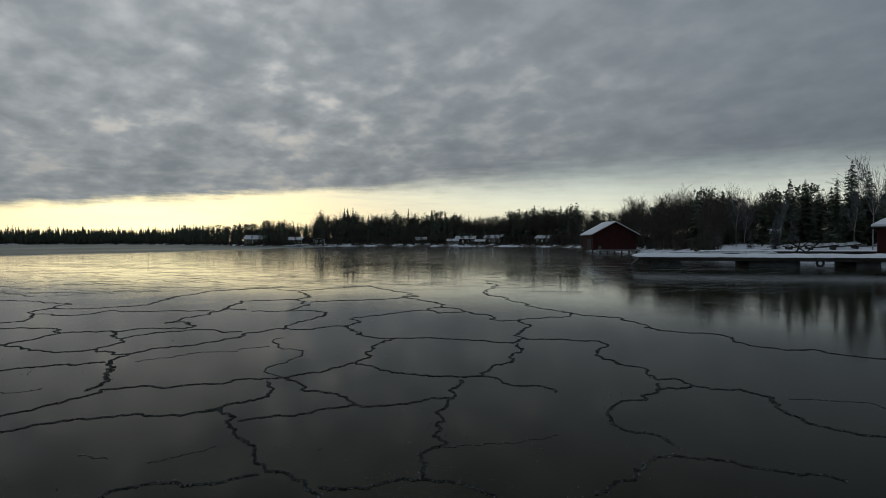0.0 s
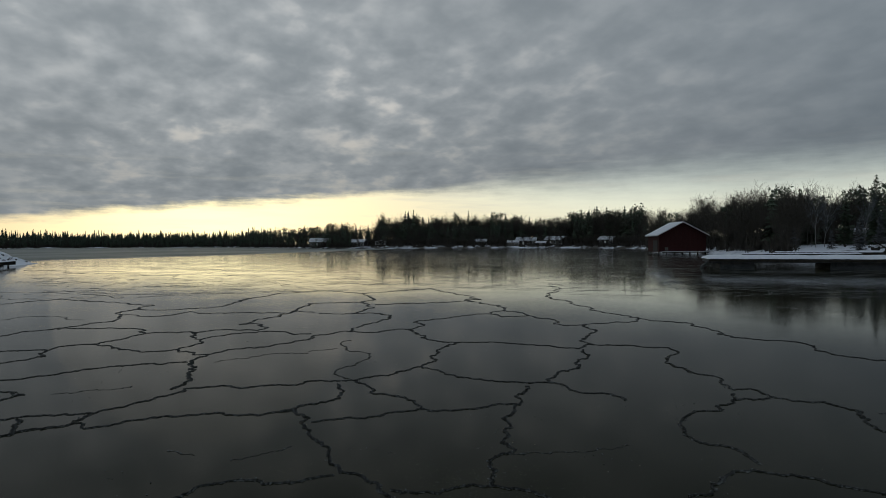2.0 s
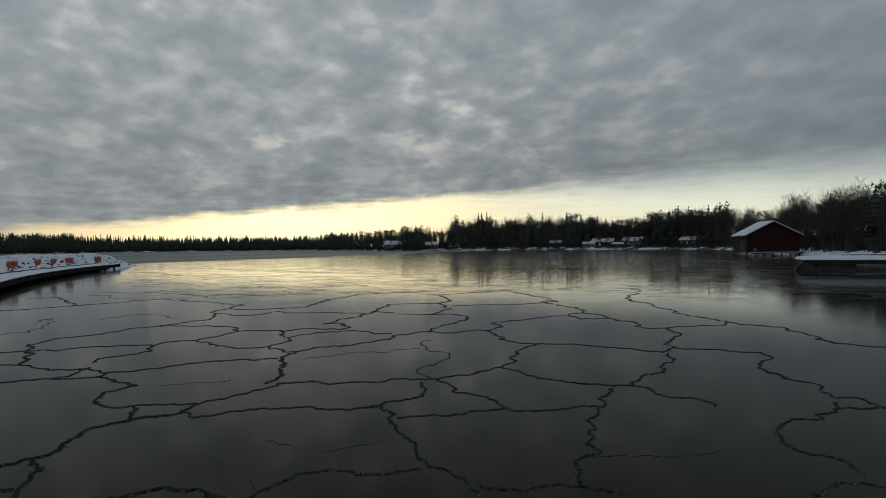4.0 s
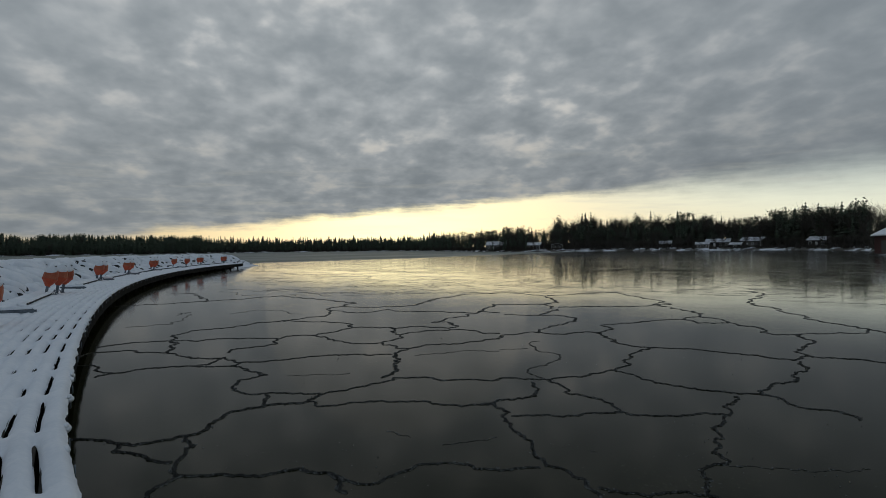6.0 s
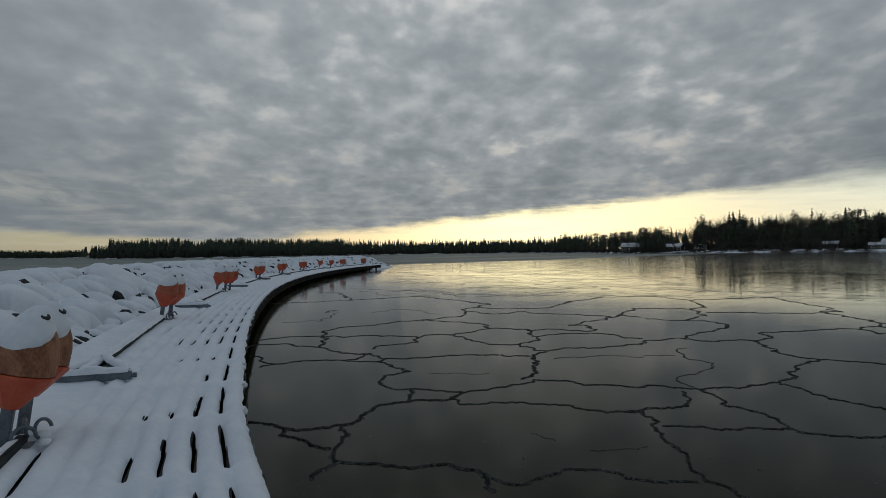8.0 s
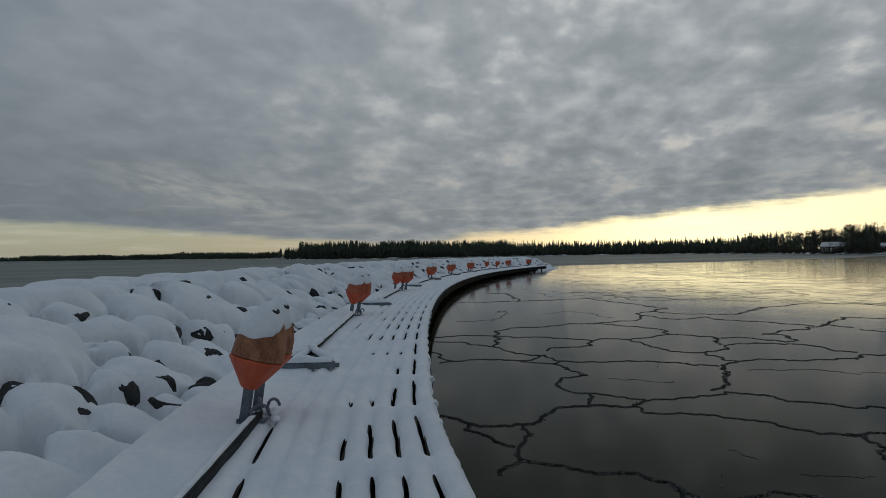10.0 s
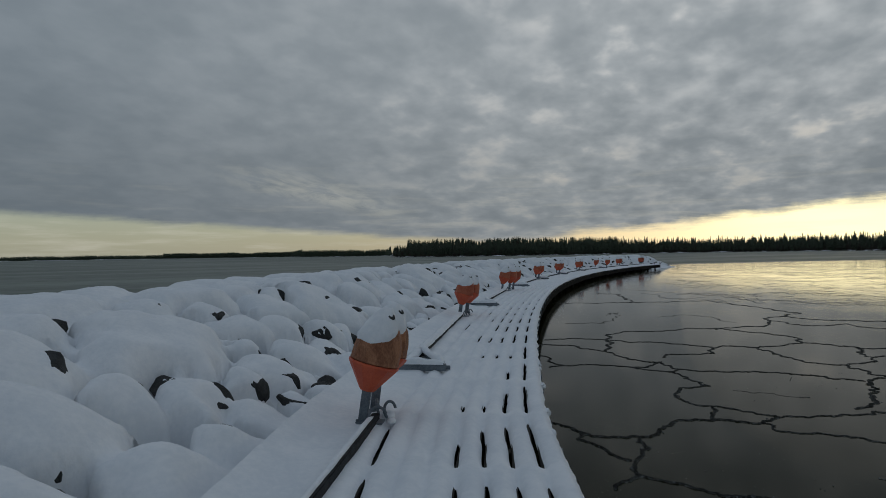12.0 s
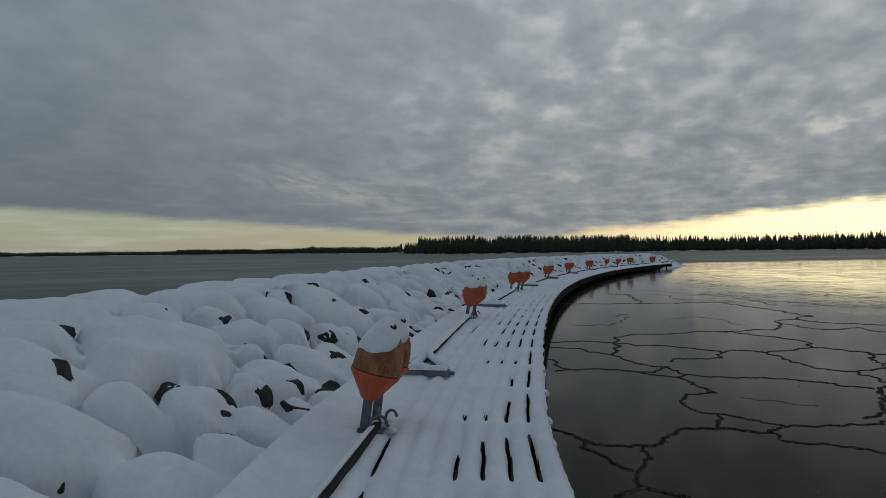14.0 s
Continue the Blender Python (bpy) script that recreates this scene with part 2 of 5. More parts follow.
def ice_material():
    m = bpy.data.materials.new("black_ice")
    m.use_nodes = True
    n = Nodes(m.node_tree)
    bsdf = m.node_tree.nodes["Principled BSDF"]
    place = m.node_tree.nodes.new("ShaderNodeTexCoord").outputs["Object"]
    split = m.node_tree.nodes.new("ShaderNodeSeparateXYZ")
    n.link(place, split.inputs[0])
    x, y, _ = split.outputs
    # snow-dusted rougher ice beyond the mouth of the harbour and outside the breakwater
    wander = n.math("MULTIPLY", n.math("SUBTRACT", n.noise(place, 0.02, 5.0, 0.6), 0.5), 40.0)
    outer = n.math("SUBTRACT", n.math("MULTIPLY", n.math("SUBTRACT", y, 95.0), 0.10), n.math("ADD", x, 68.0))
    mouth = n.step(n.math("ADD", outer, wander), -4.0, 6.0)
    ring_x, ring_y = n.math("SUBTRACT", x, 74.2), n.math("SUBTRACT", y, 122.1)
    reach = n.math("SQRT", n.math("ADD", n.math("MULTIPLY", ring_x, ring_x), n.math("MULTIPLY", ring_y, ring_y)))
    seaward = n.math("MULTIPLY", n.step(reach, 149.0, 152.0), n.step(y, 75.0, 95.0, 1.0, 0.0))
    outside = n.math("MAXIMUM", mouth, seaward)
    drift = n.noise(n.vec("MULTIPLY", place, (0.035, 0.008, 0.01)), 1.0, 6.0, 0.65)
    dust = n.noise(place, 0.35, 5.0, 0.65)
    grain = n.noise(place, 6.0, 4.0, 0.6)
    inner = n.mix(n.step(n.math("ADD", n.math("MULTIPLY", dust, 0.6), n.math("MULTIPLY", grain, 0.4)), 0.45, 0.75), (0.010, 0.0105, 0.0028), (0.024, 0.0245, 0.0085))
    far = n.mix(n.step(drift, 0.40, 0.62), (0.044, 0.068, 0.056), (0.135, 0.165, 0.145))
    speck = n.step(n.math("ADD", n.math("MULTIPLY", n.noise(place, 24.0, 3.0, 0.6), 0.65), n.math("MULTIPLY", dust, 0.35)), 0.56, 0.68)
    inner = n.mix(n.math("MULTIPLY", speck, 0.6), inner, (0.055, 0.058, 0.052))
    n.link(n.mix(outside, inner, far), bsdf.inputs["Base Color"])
    hoar = n.math("MULTIPLY", n.step(y, 18.0, 90.0), n.step(n.noise(n.vec("MULTIPLY", place, (0.05, 0.15, 0.1)), 1.0, 5.0, 0.65), 0.28, 0.58))
    rough = n.math("ADD", n.math("ADD", 0.055, n.math("MULTIPLY", hoar, 0.05)), n.math("MULTIPLY", n.step(dust, 0.40, 0.70), 0.05))
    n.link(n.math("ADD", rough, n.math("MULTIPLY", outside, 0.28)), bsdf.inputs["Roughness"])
    bsdf.inputs["IOR"].default_value = 1.19
    bsdf.inputs["Specular IOR Level"].default_value = 0.22
    bsdf.inputs["Specular Tint"].default_value = (1.0, 0.97, 0.68, 1.0)
    b = m.node_tree.nodes.new("ShaderNodeBump")
    b.inputs["Strength"].default_value, b.inputs["Distance"].default_value = 0.045, 0.02
    n.link(n.math("ADD", n.noise(place, 5.0, 4.0, 0.6), n.math("MULTIPLY", n.noise(place, 22.0, 3.0, 0.6), 0.35)), b.inputs["Height"])
    n.link(b.outputs[0], bsdf.inputs["Normal"])
    return m


TWIG = surface("grey_twigs", (0.050, 0.045, 0.038), (0.12, 0.108, 0.09), 0.9, 3.0, 0.0, gloss=0.1)
LAND = land_material()
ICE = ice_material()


# ---------------------------------------------------------------- mesh helpers
def part(name, bm, material, parent=None, label="", smooth=False):
    """Link a bmesh as one mesh object under a thing or a part."""
    me = bpy.data.meshes.new(name)
    bm.to_mesh(me)
    bm.free()
    return mesh_part(name, me, material, parent, label, smooth)


def mesh_part(name, me, material, parent=None, label="", smooth=False):
    if not me.materials:
        me.materials.append(material)
    if smooth:
        me.polygons.foreach_set("use_smooth", [True] * len(me.polygons))
    ob = new(name, me)
    ob.parent = parent
    if label:
        ob["label"] = label
    return ob


def thing(name, m, label, category, group="", kind=""):
    ob = new(name)
    ob.empty_display_size = 0.2
    ob.matrix_basis = m
    return tagged(ob, label, category, group, kind)


def raw(name, verts, faces):
    me = bpy.data.meshes.new(name)
    me.from_pydata(verts, [], faces)
    me.update()
    return me


def box(bm, size, at=(0, 0, 0), rz=0.0, bevel=0.0, tilt=0.0):
    made = bmesh.ops.create_cube(bm, size=1.0)["verts"]
    bmesh.ops.scale(bm, vec=size, verts=made)
    if bevel:
        edges = list({e for v in made for e in v.link_edges})
        made = [v for v in bmesh.ops.bevel(bm, geom=edges, offset=bevel, segments=2, affect="EDGES")["verts"]] or made
        made = list({v for v in made})
    bmesh.ops.transform(bm, matrix=pose(*at, 0, tilt, rz), verts=made)
    return bm


def tube(bm, a, b, r1, r2=None, sides=8):
    a, b = Vector(a), Vector(b)
    m = Matrix.Translation((a + b) / 2) @ (b - a).to_track_quat("Z", "Y").to_matrix().to_4x4()
    bmesh.ops.create_cone(bm, cap_ends=True, segments=sides, radius1=r1, radius2=r1 if r2 is None else r2, depth=(b - a).length, matrix=m)
    return bm


def lathe(bm, profile, sides=24, turn=0.0):
    rings = []
    for r, z in profile:
        rings.append([bm.verts.new((r * math.cos(2 * math.pi * i / sides + turn), r * math.sin(2 * math.pi * i / sides + turn), z)) for i in range(sides)])
    for a, b in zip(rings, rings[1:]):
        for i in range(sides):
            j = (i + 1) % sides
            bm.faces.new((a[i], a[j], b[j], b[i]))
    bm.faces.new(list(reversed(rings[0])))
    bm.faces.new(rings[-1])
    return bm


def ring(bm, m, big, small, sides=20, thick=8, arc=2 * math.pi):
    closed = arc > 6.28
    rows = []
    for i in range(sides if closed else sides + 1):
        a = arc * i / sides
        rows.append([bm.verts.new(m @ Vector(((big + small * math.cos(2 * math.pi * k / thick)) * math.cos(a), (big + small * math.cos(2 * math.pi * k / thick)) * math.sin(a), small * math.sin(2 * math.pi * k / thick)))) for k in range(thick)])
    for i in range(sides):
        p, q = rows[i], rows[(i + 1) % len(rows)]
        for k in range(thick):
            bm.faces.new((p[k], q[k], q[(k + 1) % thick], p[(k + 1) % thick]))
    return bm


# ---------------------------------------------------------------- the ice
ICE_SHEET = tagged(new("ice_sheet"), "dark glossy cracked lake ice reaching the far shores", "ice", kind="structure")


def build_ice():
    bm = bmesh.new()
    rings = [0.5, 4, 12, 30, 80, 200, 600, 1600, 4600]
    loops = [[bm.verts.new((r * math.cos(k * math.pi / 24), r * math.sin(k * math.pi / 24), 0)) for k in range(48)] for r in rings]
    bm.faces.new(loops[0])
    for a, b in zip(loops, loops[1:]):
        for k in range(48):
            j = (k + 1) % 48
            bm.faces.new((a[k], b[k], b[j], a[j]))
    bmesh.ops.recalc_face_normals(bm, faces=bm.faces)
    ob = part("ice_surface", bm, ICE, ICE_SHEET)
    if ob.data.polygons[0].normal.z < 0:
        ob.data.flip_normals()


build_ice()
crack_rng = random.Random(5)


def jag(points, depth, amount, rng):
    """Midpoint displacement of a polyline."""
    for level in range(depth):
        out = [points[0]]
        for a, b in zip(points, points[1:]):
            d = b - a
            mid = (a + b) / 2 + Vector((-d.y, d.x)) * rng.uniform(-amount, amount) * (0.7 + 0.25 * level)
            out += [mid, b]
        points = out
    return points


def ice_crack(plan, width=0.020):
    """A refrozen crack: a dark seam between two crumbled, slightly raised lips."""
    rng = crack_rng
    points = []
    corners = [Vector(p) for p in plan]
    near = min(c.length for c in corners)
    far = min(1.30, max(0.56, near / 12.5))
    for a, b in zip(corners, corners[1:]):
        steps = max(1, round((b - a).length / 1.2))
        for i in range(steps):
            points.append(a.lerp(b, i / steps))
    points.append(corners[-1])
    points = jag(points, 6 if near < 9 else 5 if near < 16 else 4, 0.24, rng)
    verts, faces = [], []
    for i, p in enumerate(points):
        d = (points[min(i + 1, len(points) - 1)] - points[max(i - 1, 0)]).normalized()
        side = Vector((-d.y, d.x))
        w = width * rng.uniform(0.45, 1.45) * far
        lip = 0.010 * width / 0.020
        for k, off in enumerate((-1.0, -0.5, 0.0, 0.5, 1.0)):
            q = p + side * (off * w * rng.uniform(0.8, 1.2))
            h = (0.001, lip, 0.002, lip, 0.001)[k] * rng.uniform(0.5, 1.5)
            verts.append((q.x, q.y, h))
        if i:
            s = len(verts) - 10
            faces += [(s + k, s + k + 1, s + k + 6, s + k + 5) for k in range(4)]
        if p.length < 11 and rng.random() < 0.45 * width / 0.020:
            crumb_spots.append((p + side * rng.gauss(0, w * 1.1), rng.uniform(0.004, 0.015)))
    mesh_part("crack_ridge", raw("crack_ridge", verts, faces), SLUSH, ICE_SHEET)


crumb_spots = []


def build_cracks():
    ice_crack([(-7.02, 3.98), (-6.63, 4.11), (-6.31, 4.12), (-6.06, 4.12), (-5.98, 4.25), (-5.86, 4.42), (-5.76, 4.64), (-5.8, 4.95), (-6, 5.42), (-5.96, 5.73), (-5.8, 6.01), (-5.58, 6.25), (-5.37, 6.47), (-5.44, 6.9)], 0.026)
    ice_crack([(-5.37, 6.47), (-5.08, 6.29), (-4.95, 6.38), (-4.79, 6.63), (-4.45, 6.83), (-4.09, 6.97), (-3.62, 7.02), (-3.21, 7.02), (-2.99, 7.22), (-2.79, 7.3)])
    ice_crack([(-6.31, 4.12), (-6.1, 3.89), (-5.82, 3.93), (-5.54, 3.89), (-5.27, 3.86), (-5.22, 3.9)], 0.026)
    ice_crack([(-5.76, 4.64), (-5.65, 4.46), (-5.39, 4.35), (-5.27, 4.13), (-5.18, 3.92), (-5.02, 3.75), (-4.84, 3.66), (-4.83, 3.51), (-4.81, 3.33), (-4.7, 3.19)], 0.026)
    ice_crack([(-4.84, 3.66), (-4.63, 3.75), (-4.45, 3.87), (-4.12, 3.93), (-3.97, 4.16), (-3.75, 4.24), (-3.54, 4.27), (-3.38, 4.2), (-3.22, 4.02), (-3.09, 3.93)], 0.026)
    ice_crack([(-3.47, 4.27), (-3.21, 4.17), (-2.95, 4.23), (-2.89, 4.51), (-2.79, 4.82), (-2.59, 4.96), (-2.39, 4.99), (-2.19, 4.92), (-1.99, 5.03)])
    ice_crack([(-5.44, 6.9), (-5.99, 6.76), (-6.39, 6.53), (-6.85, 6.57), (-7.09, 6.74), (-7.35, 7.24), (-7.2, 7.7), (-7.54, 7.84), (-8.06, 8.02), (-8.37, 8.09), (-8.47, 8.46), (-9.17, 8.77), (-9.15, 8.64)])
    ice_crack([(-6.25, 6.54), (-5.99, 6.27), (-5.81, 6.03)], 0.026)
    ice_crack([(-5.44, 6.9), (-5.23, 7.32), (-4.96, 7.95), (-4.94, 8.32), (-4.63, 8.44), (-4.35, 8.55), (-4.1, 8.39), (-3.71, 8.63), (-3.23, 8.82)])
    ice_crack([(-11.27, 7), (-10.77, 7.11), (-9.96, 6.75), (-9.92, 6.43)])
    ice_crack([(-9.96, 6.75), (-9.78, 7.25), (-9.48, 7.6), (-9.12, 7.81), (-8.91, 8.09), (-9.15, 8.64), (-9.87, 8.52), (-10.44, 8.64), (-10.84, 8.74), (-11.45, 8.51), (-11.75, 8.66), (-12.08, 8.43), (-12.36, 8.18), (-12.09, 7.64)])
    ice_crack([(-9.12, 7.81), (-8.7, 7.89), (-8.37, 8.09)])
    ice_crack([(-10.84, 8.74), (-11.35, 9.35), (-12.12, 9.97)], 0.026)
    ice_crack([(-13, 8.64), (-12.92, 9.07), (-12.66, 9.59), (-12.12, 9.97), (-11.43, 10.22), (-11.02, 10.83), (-10.37, 11.06), (-9.77, 11.14), (-9.29, 10.56), (-9.37, 10.18), (-9.7, 9.68), (-9.54, 9.21)])
    ice_crack([(-8.47, 8.46), (-8.05, 8.75), (-7.72, 9.18), (-7.32, 9.69), (-6.84, 9.97), (-6.07, 10.25)])
    ice_crack([(-6.05, 11.01), (-5.99, 10.28), (-5.54, 9.35), (-5.21, 8.9), (-5.14, 8.41), (-5.16, 8.24)], 0.026)
    ice_crack([(-12.12, 9.97), (-12.9, 10.72), (-13.01, 11.6), (-12.64, 12.23), (-12.54, 12.88), (-12.61, 13.62), (-12.12, 14.29), (-11.24, 14.28), (-10.66, 14.48), (-9.72, 14.31), (-9.15, 13.61), (-9.14, 12.64), (-9.39, 11.96), (-9.88, 11.65), (-9.77, 11.14)])
    ice_crack([(-9.39, 11.96), (-8.26, 11.36), (-7.51, 11.21), (-7.06, 11.49), (-6.38, 11), (-6.05, 11.01), (-5.91, 11.61), (-5.22, 12.04), (-4.94, 12.56), (-4.64, 13.11)])
    ice_crack([(-7.06, 11.49), (-7.27, 12.86), (-8.1, 13.97), (-9.15, 13.61)])
    ice_crack([(-8.03, 13.83), (-7.25, 14.44), (-6.5, 14.36), (-6.51, 14.96), (-7.18, 15.66), (-7.49, 15.36), (-7.45, 16.6), (-7.26, 17.81), (-7.06, 18.77), (-6.39, 18.47)])
    ice_crack([(-21.98, 15.92), (-21.13, 17.04), (-20.17, 18.81), (-19.57, 19.8), (-19.24, 21.19), (-18.57, 22.3), (-16.32, 21.39), (-14.71, 20.86), (-13.31, 20.34), (-12.94, 18.76), (-12.53, 17.4), (-11.58, 15.79), (-12, 15.31), (-11.93, 14.05)])
    ice_crack([(-12.94, 18.76), (-11.54, 18.74), (-10.62, 19.49), (-10.6, 21.17), (-10.74, 23.47), (-10.38, 25.86), (-9.18, 26.96)])
    ice_crack([(-12.53, 17.4), (-11.09, 16.93), (-10.69, 18.42), (-9.78, 17.88), (-8.99, 18.14), (-7.86, 18.24), (-7.27, 18.18)])
    ice_crack([(-25.44, 21.6), (-24.42, 22.15), (-21.31, 19.91), (-20, 18.87)])
    ice_crack([(-7.27, 12.86), (-6.91, 13.74), (-6.21, 14.22), (-5.64, 14.18), (-5.28, 13.78), (-4.9, 13.91)])
    ice_crack([(-15.2, 15.21), (-15.18, 16.55), (-13.93, 16.54), (-12.7, 16.03)], 0.009)
    ice_crack([(-16.57, 14.14), (-17.05, 15.25), (-15.46, 13.37), (-14.78, 12.39)], 0.009)
    ice_crack([(-15.52, 11.4), (-15.24, 12.23), (-14.78, 12.39)], 0.009)
    ice_crack([(-5.55, 10.3), (-5.12, 10.7), (-4.8, 11.21), (-4.05, 11.33)], 0.009)
    ice_crack([(-6.8, 7.78), (-6.21, 8.1), (-5.9, 8.36)], 0.007)
    ice_crack([(-3.61, 5.66), (-3.25, 5.56)], 0.007)
    ice_crack([(-9.17, 26.96), (-8.75, 27.08), (-6.53, 25.79), (-5.4, 22.77), (-5.65, 21.85), (-4.7, 19.93), (-5.07, 18.18), (-6.12, 18.19)])
    ice_crack([(-7.1, 18.24), (-7.57, 21.25), (-5.65, 21.85)])
    ice_crack([(-4.6, 12.99), (-4.76, 13.6), (-4.44, 13.86), (-4.08, 14.42)])
    ice_crack([(-6.53, 25.79), (-5.41, 27.27), (-3.87, 28.95), (-2.19, 25.59), (-1.63, 23.93), (-1.11, 23.26), (-2.32, 22.11), (-3.65, 21.69), (-4.9, 20.85)])
    ice_crack([(-1.6, 23.43), (-1.11, 21.76), (-0.29, 20.96), (-0.17, 19.58), (-0.54, 18.4), (-0.22, 17.75), (0.59, 18.02), (0.42, 18.93), (-0.17, 19.36)])
    ice_crack([(-0.54, 18.4), (-1.47, 17.79), (-2.26, 17.05), (-2.69, 16.27), (-2.29, 15.59), (-2.59, 14.95), (-3.34, 14.25), (-4.08, 14.42), (-4.12, 14.95), (-3.56, 16.89), (-3.64, 17.56), (-4.36, 18.42), (-5.07, 18.18)])
    ice_crack([(0.64, 18.04), (1.3, 17.24), (1.27, 16.3), (1.54, 15.97), (2.14, 16.19), (3.47, 16.86), (3.84, 17.5)])
    ice_crack([(3.9, 17.74), (3.47, 18.57), (2.89, 19.56), (2.59, 21.05), (2.36, 21.82), (1.93, 23.45), (1.53, 24.89), (2.41, 29.04), (2.12, 31.39)])
    ice_crack([(2.1, 16.17), (2.11, 15.4), (2.26, 15.15), (1.98, 14.2), (1.9, 12.97), (1.53, 12.4), (1.18, 12.48), (0.66, 12.73), (0.1, 12.91), (-0.5, 13.04), (-1.12, 12.97), (-1.81, 13.27), (-2.41, 14.44), (-2.59, 14.95)])
    ice_crack([(1.85, 12.91), (2.82, 12.82), (3.38, 12.68)])
    ice_crack([(1.61, 12.31), (1.58, 11.83), (1.27, 10.85), (1.3, 10.4), (0.88, 10.01), (0.67, 9.47), (0.7, 9.23), (0.93, 9.09), (1.15, 8.63), (1.47, 8.65), (1.69, 8.26)])
    ice_crack([(-1.12, 12.97), (-1.37, 12.22), (-1.5, 11.28), (-1.32, 10.94), (-1.55, 10.29), (-1.15, 9.93), (-1.01, 9.67), (-0.52, 9.36), (0.03, 9.22), (0.4, 9.19), (0.71, 9.31)])
    ice_crack([(-1.55, 10.29), (-1.91, 9.81), (-2.34, 9.31), (-2.49, 9.1), (-2.11, 8.67), (-2, 8.31), (-1.52, 8.13), (-1.25, 7.79), (-1.07, 7.55), (-1.45, 7.36), (-1.84, 7.05), (-2.13, 6.98), (-2.4, 6.83)])
    ice_crack([(-1.07, 7.55), (-0.68, 7.51), (-0.36, 7.64), (-0.04, 7.9), (0.19, 7.89)])
    ice_crack([(-2.49, 9.1), (-2.75, 9.32), (-2.95, 9.94), (-2.72, 11.03), (-3.02, 11.62), (-3.34, 11.74), (-3.69, 12.42), (-3.62, 13.03)], 0.012)
    ice_crack([(-3.26, 8.9), (-3.01, 9.06), (-2.49, 9.1)])
    ice_crack([(-2.68, 8.82), (-2.56, 8.49), (-2.43, 7.9), (-2.8, 7.56), (-2.86, 7.38), (-2.5, 6.99), (-2.3, 6.51), (-2.11, 6.17), (-2.01, 6.06), (-1.86, 5.76), (-1.69, 5.45), (-1.58, 5.26), (-1.36, 5.23), (-1.13, 5.01), (-1.05, 4.85), (-0.95, 4.72)], 0.022)
    ice_crack([(-2.99, 7.26), (-2.86, 7.38)])
    ice_crack([(0.31, 8.96), (0.24, 8.07), (0.14, 7.65), (-0, 7.25), (0.01, 6.79), (0.06, 6.53), (-0.02, 6.3), (0.13, 6.06), (-0.12, 5.63), (-0.07, 5.35), (-0.04, 5.09)], 0.022)
    ice_crack([(-2, 4.98), (-1.86, 5.05), (-1.63, 5.21)])
    ice_crack([(-4.13, 11.56), (-3.6, 11.91)], 0.009)
    ice_crack([(2.42, 26.03), (3.8, 25.59), (6.07, 25.49)], 0.009)
    ice_crack([(-2.79, 5.46), (-2.52, 5.71), (-2.32, 5.94)], 0.007)
    ice_crack([(3.81, 17.71), (4.41, 17.07), (5.03, 16.64), (5.25, 15.3), (5.28, 14.22), (5.75, 13.98), (6.32, 13.81), (6.6, 13.25), (6.36, 12.57), (6.68, 11.93), (6.96, 11.59), (7.5, 11.72), (7.72, 11.12), (8, 10.9), (8.26, 10.76)])
    ice_crack([(3.38, 12.68), (3.51, 12.19), (3.19, 11.74), (3.02, 10.75), (3.23, 10.13), (3.5, 9.92), (3.41, 9.47), (3.43, 9.06), (3.73, 9.15), (3.83, 8.69), (3.66, 8.5), (3.27, 8.45), (3.37, 8.81)])
    ice_crack([(3.83, 8.69), (4.04, 8.46), (4.44, 8.47), (4.69, 8), (4.45, 7.47), (4.5, 7.05), (4.46, 6.82), (4.73, 6.53), (5.02, 6.34)])
    ice_crack([(3.27, 8.45), (3.11, 8.23), (2.6, 7.81), (2.31, 7.52), (2.17, 7.26), (2.11, 6.78), (2.18, 6.57), (2.45, 6.43), (2.57, 6.05), (2.57, 5.94)])
    ice_crack([(1.43, 4.79), (1.62, 5), (1.93, 5.22), (2.08, 5.45), (2.24, 5.71), (2.45, 5.75), (2.65, 5.66), (2.98, 5.55), (3.22, 5.37), (3.53, 5.29), (3.79, 5.13)])
    ice_crack([(4.87, 7.94), (5.35, 7.85), (5.81, 7.76), (5.86, 7.49)], 0.009)
    ice_crack([(9.01, 21.27), (10.11, 20.36), (10.5, 18.63), (11.58, 17.64)], 0.009)
    ice_crack([(0.09, 5.96), (0.51, 6.02), (0.8, 6.09), (1.39, 6.35)], 0.007)
    ice_crack([(-1, 4.92), (-0.74, 4.88), (-0.48, 4.97), (-0.21, 5.1), (0.11, 5.08)])
    ice_crack([(0.11, 5.08), (0.28, 5.02), (0.41, 4.9), (0.57, 4.73)])


build_cracks()


def build_crumbs():
    """Broken bits of ice along the nearer cracks and strewn over the sheet."""
    rng = random.Random(12)
    spots = list(crumb_spots)
    for _ in range(60):
        c = heading(rng.uniform(-30, 50)) * rng.uniform(4.5, 22)
        for _ in range(rng.randrange(2, 14)):
            spots.append((Vector((c.x + rng.gauss(0, 0.5), c.y + rng.gauss(0, 0.12))), rng.uniform(0.003, 0.010)))
    verts, faces = [], []
    for p, r in spots:
        b = len(verts)
        a = rng.uniform(0, 6.283)
        verts += [(p.x + r * math.cos(a + k * 1.571) * rng.uniform(0.6, 1.5), p.y + r * math.sin(a + k * 1.571) * rng.uniform(0.6, 1.5), 0.001) for k in range(4)]
        verts.append((p.x, p.y, r * rng.uniform(0.6, 1.5)))
        faces += [(b + k, b + (k + 1) % 4, b + 4) for k in range(4)]
    ob = mesh_part("ice_crumbs", raw("ice_crumbs", verts, faces), CRUMB)
    tagged(ob, "small pale bits of broken ice along the cracks", "ice crumbs", kind="stuff")


build_crumbs()


